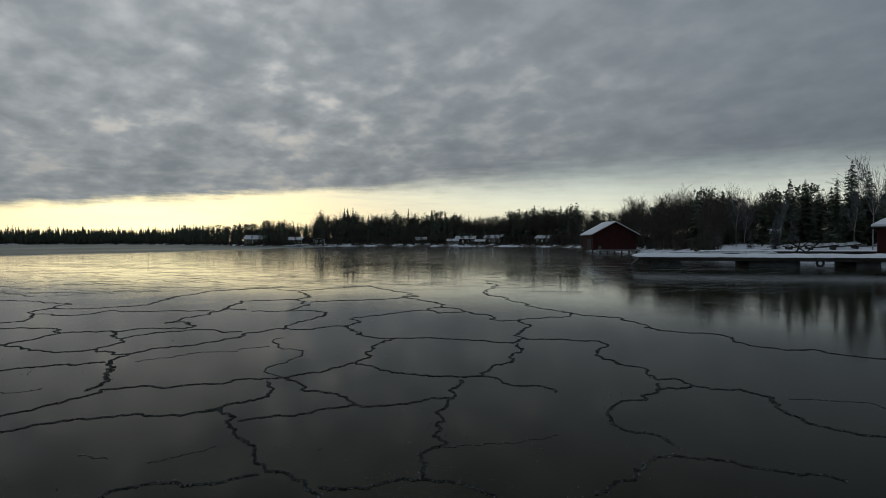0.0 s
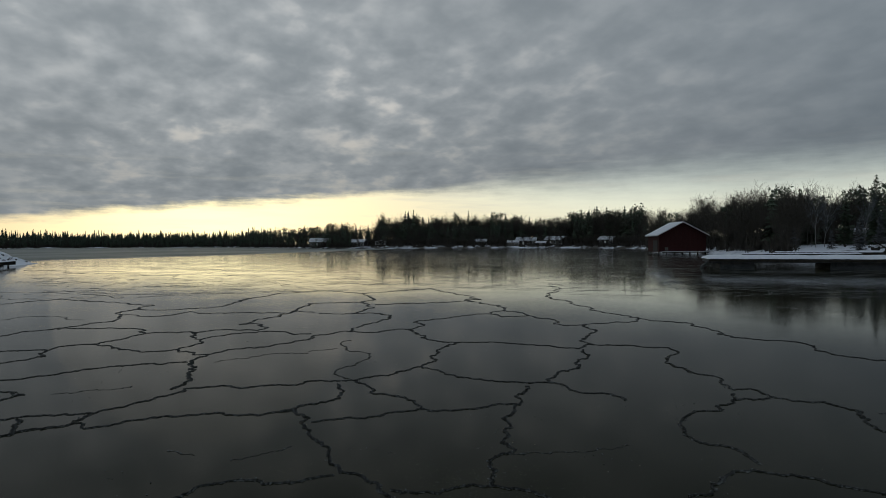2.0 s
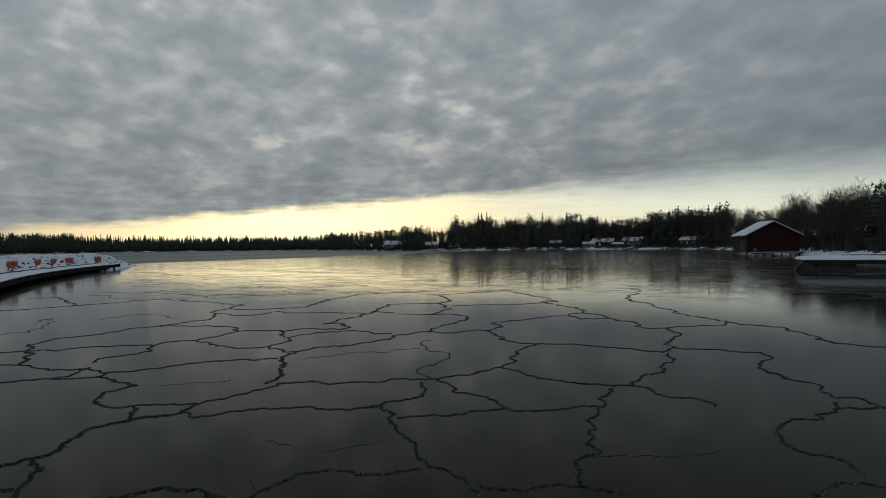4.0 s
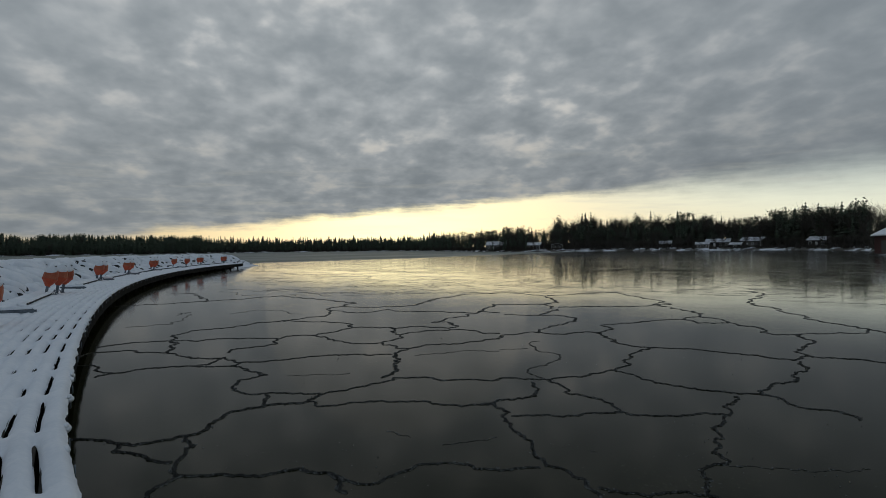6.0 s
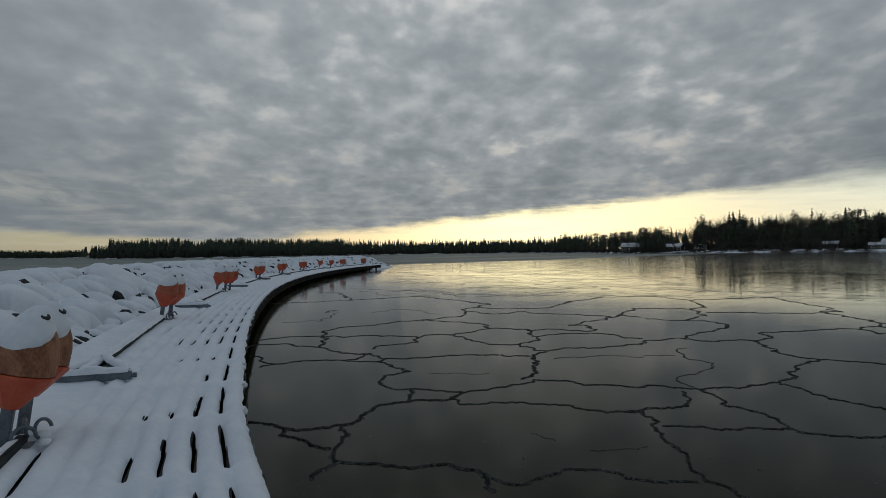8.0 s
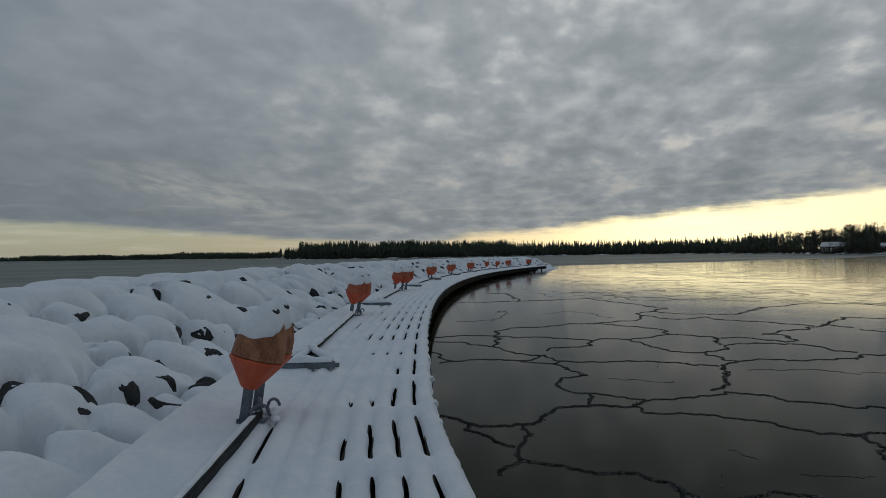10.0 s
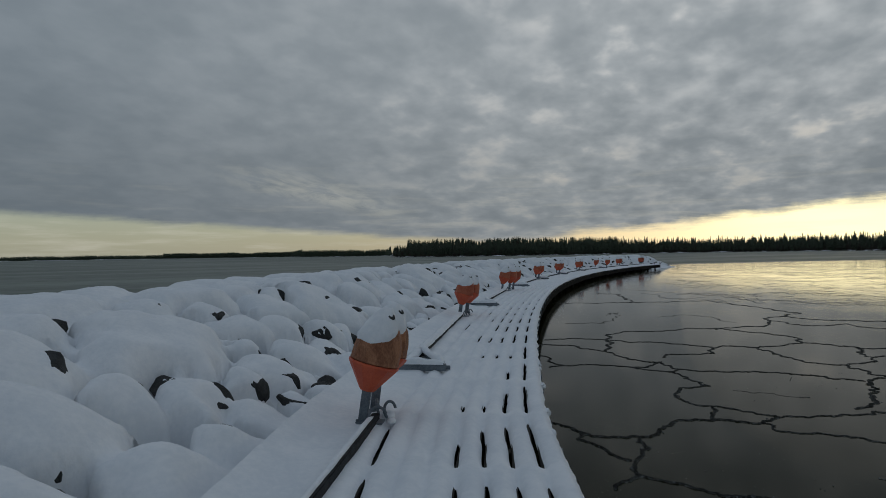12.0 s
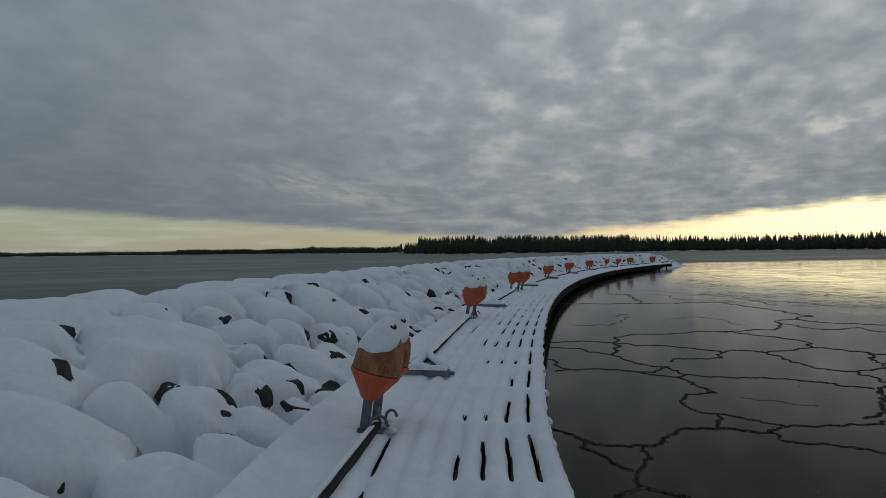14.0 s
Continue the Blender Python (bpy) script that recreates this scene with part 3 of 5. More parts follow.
def build_flecks():
    """Thin short seams and frozen crumbs scattered over the ice further out."""
    rng = random.Random(8)
    verts, faces = [], []
    for _ in range(4200):
        d = 28 * math.exp(rng.uniform(0, 2.0))
        p = heading(rng.uniform(-36, 42)) * d
        if outside_jetty(p.x, p.y) < 1.0:
            continue
        a = rng.gauss(0, 0.35) + radians(rng.uniform(-25, 15))
        length = rng.uniform(0.15, 0.8) * (1 + d / 60) * rng.choice((0.5, 0.7, 1, 2))
        w = rng.uniform(0.012, 0.035) * (1 + d / 70)
        n = 6
        s = len(verts)
        bend = [rng.uniform(-0.08, 0.08) * length for _ in range(n)]
        if rng.random() < 0.05:
            length, n, w = rng.uniform(3.5, 10), 30, rng.uniform(0.03, 0.05)
            bend = [0.0]
            for _ in range(n - 1):
                bend.append(bend[-1] + rng.gauss(0, 0.14) * (2.2 if rng.random() < 0.15 else 1.0))
        for i in range(n):
            u = (i / (n - 1) - 0.5) * length
            taper = w * (1 - abs(2 * i / (n - 1) - 1) * 0.8)
            x, y = p.x + math.cos(a) * u - math.sin(a) * bend[i], p.y + math.sin(a) * u + math.cos(a) * bend[i]
            verts += [(x + math.sin(a) * taper, y - math.cos(a) * taper, 0.001), (x, y, 0.005), (x - math.sin(a) * taper, y + math.cos(a) * taper, 0.001)]
        for i in range(n - 1):
            k = s + 3 * i
            faces += [(k, k + 3, k + 4, k + 1), (k + 1, k + 4, k + 5, k + 2)]
    ob = mesh_part("ice_flecks", raw("ice_flecks", verts, faces), SLUSH)
    tagged(ob, "short thin cracks and crumbs frozen into dark ice", "ice crumbs", kind="stuff")


# ---------------------------------------------------------------- the curved jetty, in its own plan
J_AZ, J_BEND, J_START, J_END = 57.0, 0.40, Vector((-3.8, 2.0)), 76.5
DECK_Z, DECK_W, RAIL_N = 0.58, 2.45, 1.90


# the sections are straight and butt at slight angles, so the rim strays from its arc
STRAY_S = (-10.0, -0.4, 0.3, 1.5, 2.0, 3.3, 5.0, 7.0, 11.0, 17.0, 25.0)
STRAY_N = (-0.10, 0.00, 0.045, 0.10, 0.11, 0.10, 0.07, 0.055, 0.025, -0.01, 0.0)


def jet(s, n=0.0, z=0.0):
    """The place s metres along the water-side rim of the jetty and n metres in from it."""
    n += float(np.interp(s, STRAY_S, STRAY_N))
    a, a0, k = radians(J_AZ - J_BEND * s), radians(J_AZ), radians(J_BEND)
    return Vector((J_START.x - (math.cos(a) - math.cos(a0)) / k - math.cos(a) * n, J_START.y + (math.sin(a0) - math.sin(a)) / k - math.sin(a) * n, z))


def jet_turn(s):
    """The turn about z that lays +y along the jetty."""
    return J_AZ - J_BEND * s


def jet_pose(s, n, z, extra=0.0):
    p = jet(s, n, z)
    return pose(p.x, p.y, p.z, 0, 0, jet_turn(s) + extra)


def outside_jetty(x, y):
    """Metres of open ice between a place and the jetty's rim."""
    centre = jet(0, -math.degrees(1) / J_BEND)
    return math.degrees(1) / J_BEND - math.hypot(x - centre.x, y - centre.y)


build_flecks()


# ---------------------------------------------------------------- jetty
PITCH, GAP, SECTION = 0.234, 0.034, 1.62
S_FROM, S_TO = -9.59, J_END


def gap_table():
    """Which stretches of the slots between the boards are still free of snow."""
    rng = random.Random(21)
    table = {}
    for i in range(int((S_TO - S_FROM) / SECTION) + 1):
        for j in range(1, 8):
            chance = (0, 1.0, 1.0, 0.96, 0.9, 0.75, 0.45, 0.35)[j]
            if rng.random() < chance:
                a = 0.13 + rng.random() ** 2 * (0.15 + 0.07 * j)
                b = SECTION - 0.13 - rng.random() ** 2 * (0.15 + 0.06 * j)
                if rng.random() < 0.05 * j:
                    a = rng.uniform(0.4, 0.9)
                    b = a + rng.uniform(0.2, 0.5)
                if b - a > 0.3:
                    table[(i, j)] = (a, b)
    # the sections by the first float, where the slots are best seen
    for key in [k for k in table if 5 <= k[0] <= 9]:
        del table[key]
    table.update({(5, 1): (0.10, 1.44), (5, 2): (0.14, 1.44), (5, 3): (0.20, 1.46), (5, 4): (0.3, 1.40), (5, 7): (0.9, 1.50),
                  (6, 1): (0.14, 1.42), (6, 2): (0.15, 1.30), (6, 3): (0.16, 1.18), (6, 4): (0.16, 0.80), (6, 7): (0.20, 1.18),
                  (7, 1): (0.16, 1.52), (7, 2): (0.16, 1.18), (7, 3): (0.30, 0.56), (7, 4): (0.24, 0.52),
                  (8, 1): (0.12, 1.46), (8, 2): (0.14, 0.86), (8, 3): (0.05, 0.20),
                  (9, 1): (0.10, 1.50), (9, 2): (0.10, 0.66), (9, 3): (0.12, 0.66), (9, 4): (0.14, 0.64)})
    return table


def build_jetty():
    jetty = thing("jetty", Matrix(), "curved wooden slatted jetty under fresh snow beside the breakwater", "jetty")
    table = gap_table()
    # snow lying on the boards, with slots melted through
    columns = [0.0, 0.012, 0.045, 0.09]
    for j in range(1, 8):
        c = j * PITCH
        columns += [c - 0.055, c - 0.030, c - GAP / 2, c + GAP / 2, c + 0.030, c + 0.055, c + PITCH / 2]
    columns += [1.80, 1.92, 2.05, 2.2, 2.35, DECK_W + 0.12]
    rows, s = [], S_FROM
    while s < S_TO:
        rows.append(s)
        s += 0.055 if -0.5 < s < 9 else 0.10 if s < 26 else 0.2
    verts, faces = [], []
    for s in rows:
        i = int((s - S_FROM) // SECTION)
        u = (s - S_FROM) - i * SECTION
        for n in columns:
            p = jet(s, n)
            j = round(n / PITCH)
            to_gap = abs(n - j * PITCH) if 1 <= j <= 7 else 1.0
            lump = noise.noise((p.x * 0.9, p.y * 0.9, 3.0)) * 0.012 + noise.noise((p.x * 5, p.y * 5, 7.0)) * 0.006
            crown = 0.068 + lump
            beam = math.exp(-((min(u, SECTION - u)) / 0.13) ** 2)
            dip = 0.070 * math.exp(-(to_gap / 0.055) ** 2) * (1 - 0.6 * beam) * (1.0 if j < 5 else 0.8)
            if (i, j) in table and 1 <= j <= 7:
                a, b = table[(i, j)]
                inside = min(u - a, b - u)
                if inside > -0.10:
                    dip += 0.038 * math.exp(-(to_gap / 0.026) ** 2) * min(1.0, (inside + 0.10) / 0.12)
            if n < 0.10:
                dip += 0.075 * (1 - n / 0.10) ** 2
            bank = max(0.0, n - 2.0) ** 2 * 0.35
            pinch = 0.0
            if (i, j) in table and 0.01 < to_gap < 0.02:
                a, b = table[(i, j)]
                inside = max(0.0, min(u - a, b - u))
                pinch = (j * PITCH - n) * (1 - min(1.0, 0.15 + math.sqrt(inside / 0.22)))
            sway = pinch + 0.010 * noise.noise((s * 3.0, j * 5.0, 9.0)) if to_gap < 0.04 else 0.0
            wob = noise.noise((s * 2.3, 1.0, 5.0)) * 0.025 + noise.noise((s * 9, 4.0, 5.0)) * 0.012 if n < 0.03 else 0.0
            q = jet(s, n + wob + sway + (0.005 if n < 0.03 else 0.0))
            verts.append((q.x, q.y, DECK_Z + crown - dip + bank + 0.010 * beam))
    w = len(columns)
    for r in range(len(rows) - 1):
        s = (rows[r] + rows[r + 1]) / 2
        i = int((s - S_FROM) // SECTION)
        u = (s - S_FROM) - i * SECTION
        for c in range(w - 1):
            n = (columns[c] + columns[c + 1]) / 2
            j = round(n / PITCH)
            if (i, j) in table and abs(n - j * PITCH) < 0.005:
                a, b = table[(i, j)]
                if a < u < b:
                    continue
            k = r * w + c
            faces.append((k, k + w, k + w + 1, k + 1))
    mesh_part("snow_cover", raw("snow_cover", verts, faces), SNOW, jetty, "fresh snow rounded over the boards", True)
    # rim beam, inner beam, cross joists and posts
    rim = []
    for name, n0, z0, z1, half in (("rim_beam", 0.085, 0.20, 0.545, 0.05), ("inner_beam", 1.2, 0.30, 0.50, 0.06), ("inner_beam", 2.40, 0.30, 0.545, 0.05)):
        verts, faces = [], []
        stations = [S_FROM + 1.0 * t for t in range(int(S_TO - S_FROM) + 1)] + [S_TO]
        for s in stations:
            for n, z in ((n0 - half, z0), (n0 + half, z0), (n0 + half, z1), (n0 - half, z1)):
                verts.append(tuple(jet(s, n, z)))
        for r in range(len(stations) - 1):
            for k in range(4):
                a, b = r * 4 + k, r * 4 + (k + 1) % 4
                faces.append((a, a + 4, b + 4, b))
        faces += [(0, 1, 2, 3), tuple(range(len(verts) - 1, len(verts) - 5, -1))]
        mesh_part(name, raw(name, verts, faces), DARKWOOD, jetty)
    bm = bmesh.new()
    box(bm, (2.3, 0.09, 0.16), (0, 0, 0))
    joist = bpy.data.meshes.new("joist")
    bm.to_mesh(joist)
    bm.free()
    bm = bmesh.new()
    tube(bm, (0, 0, -0.3), (0, 0, 0.5), 0.09, sides=10)
    post = bpy.data.meshes.new("post")
    bm.to_mesh(post)
    bm.free()
    for i in range(int((S_TO - S_FROM) / SECTION) + 1):
        s = S_FROM + i * SECTION
        ob = mesh_part("joist", joist, WOOD, jetty)
        ob.matrix_basis = jet_pose(s, 1.22, 0.42)
        if i % 2 == 0:
            for n in (0.22, 2.25):
                ob = mesh_part("post", post, DARKWOOD, jetty)
                ob.matrix_basis = jet_pose(s + 0.1, n, 0.0)
    # boards: 38 sections of eight
    bm = bmesh.new()
    box(bm, (PITCH - GAP - 0.012, SECTION - 0.02, 0.045), bevel=0.006)
    board = bpy.data.meshes.new("board")
    bm.to_mesh(board)
    bm.free()
    for i in range(37):
        s = S_FROM + (i + 0.5) * SECTION
        for j in range(8):
            ob = mesh_part("board", board, WOOD, jetty)
            ob.matrix_basis = jet_pose(s, (j + 0.5) * PITCH, DECK_Z - 0.026)
    # the smooth inner strip of decking under the booms
    verts, faces = [], []
    stations = [S_FROM + 1.0 * t for t in range(int(S_TO - S_FROM) + 1)] + [S_TO]
    for s in stations:
        for n, z in ((1.90, 0.54), (2.44, 0.54), (2.44, 0.575), (1.90, 0.575)):
            verts.append(tuple(jet(s, n, z)))
    for r in range(len(stations) - 1):
        for k in range(4):
            a, b = r * 4 + k, r * 4 + (k + 1) % 4
            faces.append((a, a + 4, b + 4, b))
    mesh_part("inner_plank", raw("inner_plank", verts, faces), WOOD, jetty)
    # far boards past the last single ones
    verts, faces = [], []
    for i in range(37, int((S_TO - S_FROM) / SECTION)):
        for j in range(8):
            s, base = S_FROM + i * SECTION, len(verts)
            n0 = j * PITCH + GAP / 2 + 0.006
            for ss, nn, z in ((s, n0, 0.53), (s, n0 + 0.19, 0.53), (s + 1.63, n0 + 0.19, 0.53), (s + 1.63, n0, 0.53), (s, n0, 0.575), (s, n0 + 0.19, 0.575), (s + 1.63, n0 + 0.19, 0.575), (s + 1.63, n0, 0.575)):
                verts.append(tuple(jet(ss, nn, z)))
            faces += [tuple(base + k for k in f) for f in ((0, 1, 2, 3), (7, 6, 5, 4), (0, 4, 5, 1), (1, 5, 6, 2), (2, 6, 7, 3), (3, 7, 4, 0))]
    tagged(mesh_part("far_boards", raw("far_boards", verts, faces), WOOD, jetty), kind="stuff")
    # mooring rings with clots of snow on the rim
    bm = bmesh.new()
    ring(bm, pose(0, 0, -0.02, 90, 0, 90), 0.045, 0.008)
    loop = bpy.data.meshes.new("mooring_ring")
    bm.to_mesh(loop)
    bm.free()
    clots = []
    rng = random.Random(4)
    for v in range(4):
        bm = bmesh.new()
        for _ in range(3):
            bmesh.ops.create_icosphere(bm, subdivisions=2, radius=rng.uniform(0.025, 0.042), matrix=pose(rng.uniform(-0.01, 0.03), rng.uniform(-0.10, 0.10), rng.uniform(-0.03, 0.02)) @ Matrix.Diagonal((0.8, 2.0, 0.9, 1)))
        me = bpy.data.meshes.new("snow_clot")
        bm.to_mesh(me)
        bm.free()
        clots.append(me)
    s = S_FROM + 0.8
    while s < 60:
        ob = mesh_part("mooring_ring", loop, STEEL, jetty)
        ob.matrix_basis = jet_pose(s, -0.01, DECK_Z - 0.06)
        ob = mesh_part("snow_clot", rng.choice(clots), SNOW, jetty, smooth=True)
        ob.matrix_basis = jet_pose(s + rng.uniform(-0.3, 0.3), rng.uniform(0.02, 0.045), DECK_Z + 0.005, rng.uniform(-15, 15))
        s += SECTION / 2 if rng.random() < 0.3 else SECTION
    return jetty


build_jetty()


# ---------------------------------------------------------------- folded mooring booms with floats
def shell_radius(z):
    """Radius of a float at a height over its lower end."""
    return float(np.interp(z, (0.0, 0.015, 0.25, 0.265, 0.295, 0.315, 0.44, 0.55, 0.64, 0.715, 0.77, 0.80), (0.07, 0.085, 0.250, 0.258, 0.258, 0.247, 0.242, 0.218, 0.175, 0.118, 0.062, 0.02)))


def float_parts(parent, at, turn, shell, foot):
    """An orange plastic float standing on a galvanised leg, its domed top capped with snow."""
    stand = pose(*at, 0, 0, turn) @ pose(0, 0, 0, -3, 8, 0)
    grow = stand @ pose(0, 0, foot, -2, 7, 0)
    bm = lathe(bmesh.new(), [(shell_radius(z), z) for z in (0.0, 0.015, 0.25, 0.265, 0.287)], 12, 0.26)
    bmesh.ops.transform(bm, matrix=grow, verts=bm.verts)
    body = part("float", bm, ORANGE, parent, "orange plastic mooring float")
    bm = lathe(bmesh.new(), [(0.236, 0.289), (0.250, 0.297), (0.250, 0.313)] + [(shell_radius(z), z) for z in (0.32, 0.44, 0.55, 0.64, 0.715, 0.77, 0.80)], 12, 0.26)
    bmesh.ops.transform(bm, matrix=grow, verts=bm.verts)
    part("upper_shell", bm, shell, body, "faded and rust-stained upper half of the float")
    # snow lies lower on the windward side and leaves the lee shoulder bare
    verts, faces, sides, rows = [], [], 32, 9
    for k in range(sides):
        a = 2 * math.pi * k / sides
        away = 0.5 + 0.5 * math.cos(a - 0.5)
        rim = 0.505 + 0.21 * away ** 2 + 0.016 * noise.noise((math.cos(a) * 2.2 + at[0] * 3, math.sin(a) * 2.2, at[1] + 2))
        for j in range(rows):
            z = rim + (0.798 - rim) * j / (rows - 1)
            thick = 0.004 if j == 0 else 0.024 + 0.016 * noise.noise((math.cos(a) * 2, math.sin(a) * 2, z * 6 + at[1]))
            r = shell_radius(z) + thick
            verts.append((r * math.cos(a), r * math.sin(a), z - (0.02 if j == 0 else 0.0) + 0.055 * (j / (rows - 1)) ** 2))
    for k in range(sides):
        for j in range(rows - 1):
            p, q = k * rows + j, (k + 1) % sides * rows + j
            faces.append((p, q, q + 1, p + 1))
    faces.append(tuple(k * rows + rows - 1 for k in range(sides)))
    cap = raw("snow_cap", [tuple(grow @ Vector(v)) for v in verts], faces)
    mesh_part("snow_cap", cap, SNOW, body, "cap of fresh snow", True)
    bm = bmesh.new()
    ring(bm, grow @ pose(0.06, -0.075, 0.772, 30, 0, 20), 0.024, 0.020)
    part("lifting_eye", bm, BLACK, body)
    bm = bmesh.new()
    box(bm, (0.078, 0.012, foot + 0.09), (0, -0.03, foot / 2 + 0.005), 0, 0.003)
    for side in (-1, 1):
        box(bm, (0.012, 0.055, foot + 0.09), (side * 0.039, -0.003, foot / 2 + 0.005), 0, 0.003)
    bmesh.ops.transform(bm, matrix=stand, verts=bm.verts)
    leg = part("channel_leg", bm, STEEL, parent)
    bm = bmesh.new()
    box(bm, (0.13, 0.12, 0.014), (0, 0, -0.01), 0, 0.003)
    for dx in (-0.05, 0.05):
        tube(bm, (dx, -0.05, -0.01), (dx, -0.05, 0.022), 0.012, sides=6)
    bmesh.ops.transform(bm, matrix=pose(*at, 0, 0, turn), verts=bm.verts)
    part("leg_plate", bm, STEEL, leg)


def snow_strip(length, width, height, seed):
    rng = random.Random(seed)
    verts, faces = [], []
    steps = max(4, int(length / 0.12))
    for i in range(steps + 1):
        y = length * (i / steps - 0.5)
        h = height * (0.75 + 0.5 * rng.random()) * (1 if 0 < i < steps else 0.3)
        w = width * (0.85 + 0.25 * rng.random())
        for x, z in ((-w / 2, 0), (-w * 0.42, h * 0.75), (0, h), (w * 0.42, h * 0.75), (w / 2, 0)):
            verts.append((x, y, z))
        if i:
            s = len(verts) - 10
            faces += [(s + k, s + k + 1, s + k + 6, s + k + 5) for k in range(4)]
    return raw("snow_strip", verts, faces)


def build_boom(floats, length, shell, foot=0.30, bar_x=0.0):
    """A Y-boom folded up on the deck: long bar, hinge frame, floats at its tip. Origin at the float, +y along the jetty."""
    boom = thing("mooring_boom", Matrix(), "galvanised folded mooring boom with orange floats, lying snow-covered on the jetty", "mooring boom", "booms along the jetty")
    bm = bmesh.new()
    box(bm, (0.08, length, 0.10), (bar_x, -length / 2 + 0.1, 0.06), 0, 0.008)
    part("bar", bm, DARKSTEEL, boom)
    strip = mesh_part("bar_snow", snow_strip(length - 0.3, 0.05 if bar_x else 0.14, 0.03 if bar_x else 0.075, 3), SNOW, boom, "line of snow on the bar", True)
    strip.matrix_basis = pose(bar_x - 0.01, -length / 2 + 0.1, 0.108)
    for x, y, turn in floats:
        float_parts(boom, (x, y, 0.06), turn, shell, foot)
    bm = bmesh.new()
    box(bm, (0.26, 0.14, 0.02), (0.08, 0.0, 0.045), 0, 0.004)
    part("foot_plate", bm, STEEL, boom)
    for dx, dy, turn in ((0.16, -0.05, 25), (0.24, 0.18, 60), (0.10, 0.25, 100)):
        bm = bmesh.new()
        ring(bm, pose(dx, dy, 0.12, 80, 0, turn), 0.085, 0.015, 16, 8, math.pi * 1.25)
        part("mooring_hoop", bm, STEEL, boom)
    bm = bmesh.new()
    for _, (x, y, z, r) in enumerate(((0.22, 0.20, 0.06, 0.07), (0.12, 0.30, 0.05, 0.06), (0.28, 0.05, 0.04, 0.05))):
        bmesh.ops.create_icosphere(bm, subdivisions=2, radius=r, matrix=pose(x, y, z) @ Matrix.Diagonal((1, 1.2, 0.7, 1)))
    part("snow_clump", bm, SNOW, boom, smooth=True)
    y0 = -length + 0.1
    bm = bmesh.new()
    box(bm, (0.92, 0.10, 0.10), (0.12, y0 - 0.02, 0.07), 0, 0.008)
    part("hinge_beam", bm, STEEL, boom)
    tip = mesh_part("hinge_snow", snow_strip(0.86, 0.14, 0.085, 9), SNOW, boom, "snow on the hinge beam", True)
    tip.matrix_basis = pose(0.12, y0 - 0.02, 0.12, 0, 0, 90)
    for xa in (-0.30, 0.52):
        bm = bmesh.new()
        a, b = Vector((xa, y0, 0.09)), Vector((0.02, y0 + 1.15, 0.10))
        d = b - a
        box(bm, (0.06, d.length, 0.07), tuple((a + b) / 2), math.degrees(math.atan2(-d.x, d.y)), 0.006)
        part("brace", bm, STEEL, boom)
        arm = mesh_part("brace_snow", snow_strip(d.length - 0.06, 0.115, 0.08, 11), SNOW, boom, smooth=True)
        arm.matrix_basis = pose(*((a + b) / 2 + Vector((0, 0, 0.033))), 0, 0, math.degrees(math.atan2(-d.x, d.y)))
    bm = bmesh.new()
    box(bm, (0.05, 0.55, 0.06), (0.10, y0 + 0.28, 0.07), -25, 0.005)
    part("stay", bm, STEEL, boom)
    bm = bmesh.new()
    tube(bm, (0.54, y0 - 0.02, 0.07), (0.64, y0 - 0.02, 0.07), 0.03, sides=10)
    part("hinge_pin", bm, STEEL, boom)
    return boom


FLOAT_S = (1.3, 11.1, 21.5, 32.5, 40.5, 48.6, 57.1, 65.2, 74.4)


def build_booms():
    pair = build_boom(((-0.04, 0.0, 0), (0.09, 0.50, 20)), 7.3, SUNBURNT)
    pair.matrix_basis = jet_pose(FLOAT_S[1], RAIL_N + 0.15, DECK_Z + 0.03, 1.8)
    close = build_boom(((0.0, 0.0, 0), (0.02, 0.42, 20)), 7.3, FADED, 0.30, 0.11)
    close.matrix_basis = jet_pose(FLOAT_S[0], RAIL_N, DECK_Z + 0.03)
    for s in (40.5, 48.6, 74.4, 32.5, 65.2):
        copy_thing(pair, jet_pose(s, RAIL_N + 0.15, DECK_Z + 0.03, 1.8))
    trio = build_boom(((-0.14, 0.0, 0), (0.12, 0.55, 20), (0.24, 1.1, 10)), 7.3, SUNBURNT)
    trio.matrix_basis = jet_pose(21.5, RAIL_N + 0.10, DECK_Z + 0.03, 1.5)
    wide = build_boom(((-0.35, 0.0, 0), (0.45, 1.6, 20)), 7.3, SUNBURNT)
    wide.matrix_basis = jet_pose(57.1, RAIL_N + 0.08, DECK_Z + 0.03)


build_booms()


# ---------------------------------------------------------------- breakwater of snow-covered boulders
def bank(s, n):
    """Height of the stone bank without its top stones."""
    rise = min(1.0, max(0.0, (n - 2.5) / 2.8))
    z = 0.40 + 1.10 * rise
    if n > 7.5:
        z -= (n - 7.5) * 0.42
    if n < 2.5:
        z -= (2.5 - n) * 0.8
    tip = max(0.0, s - 84) / 9.0
    return z - 1.5 * tip ** 1.5


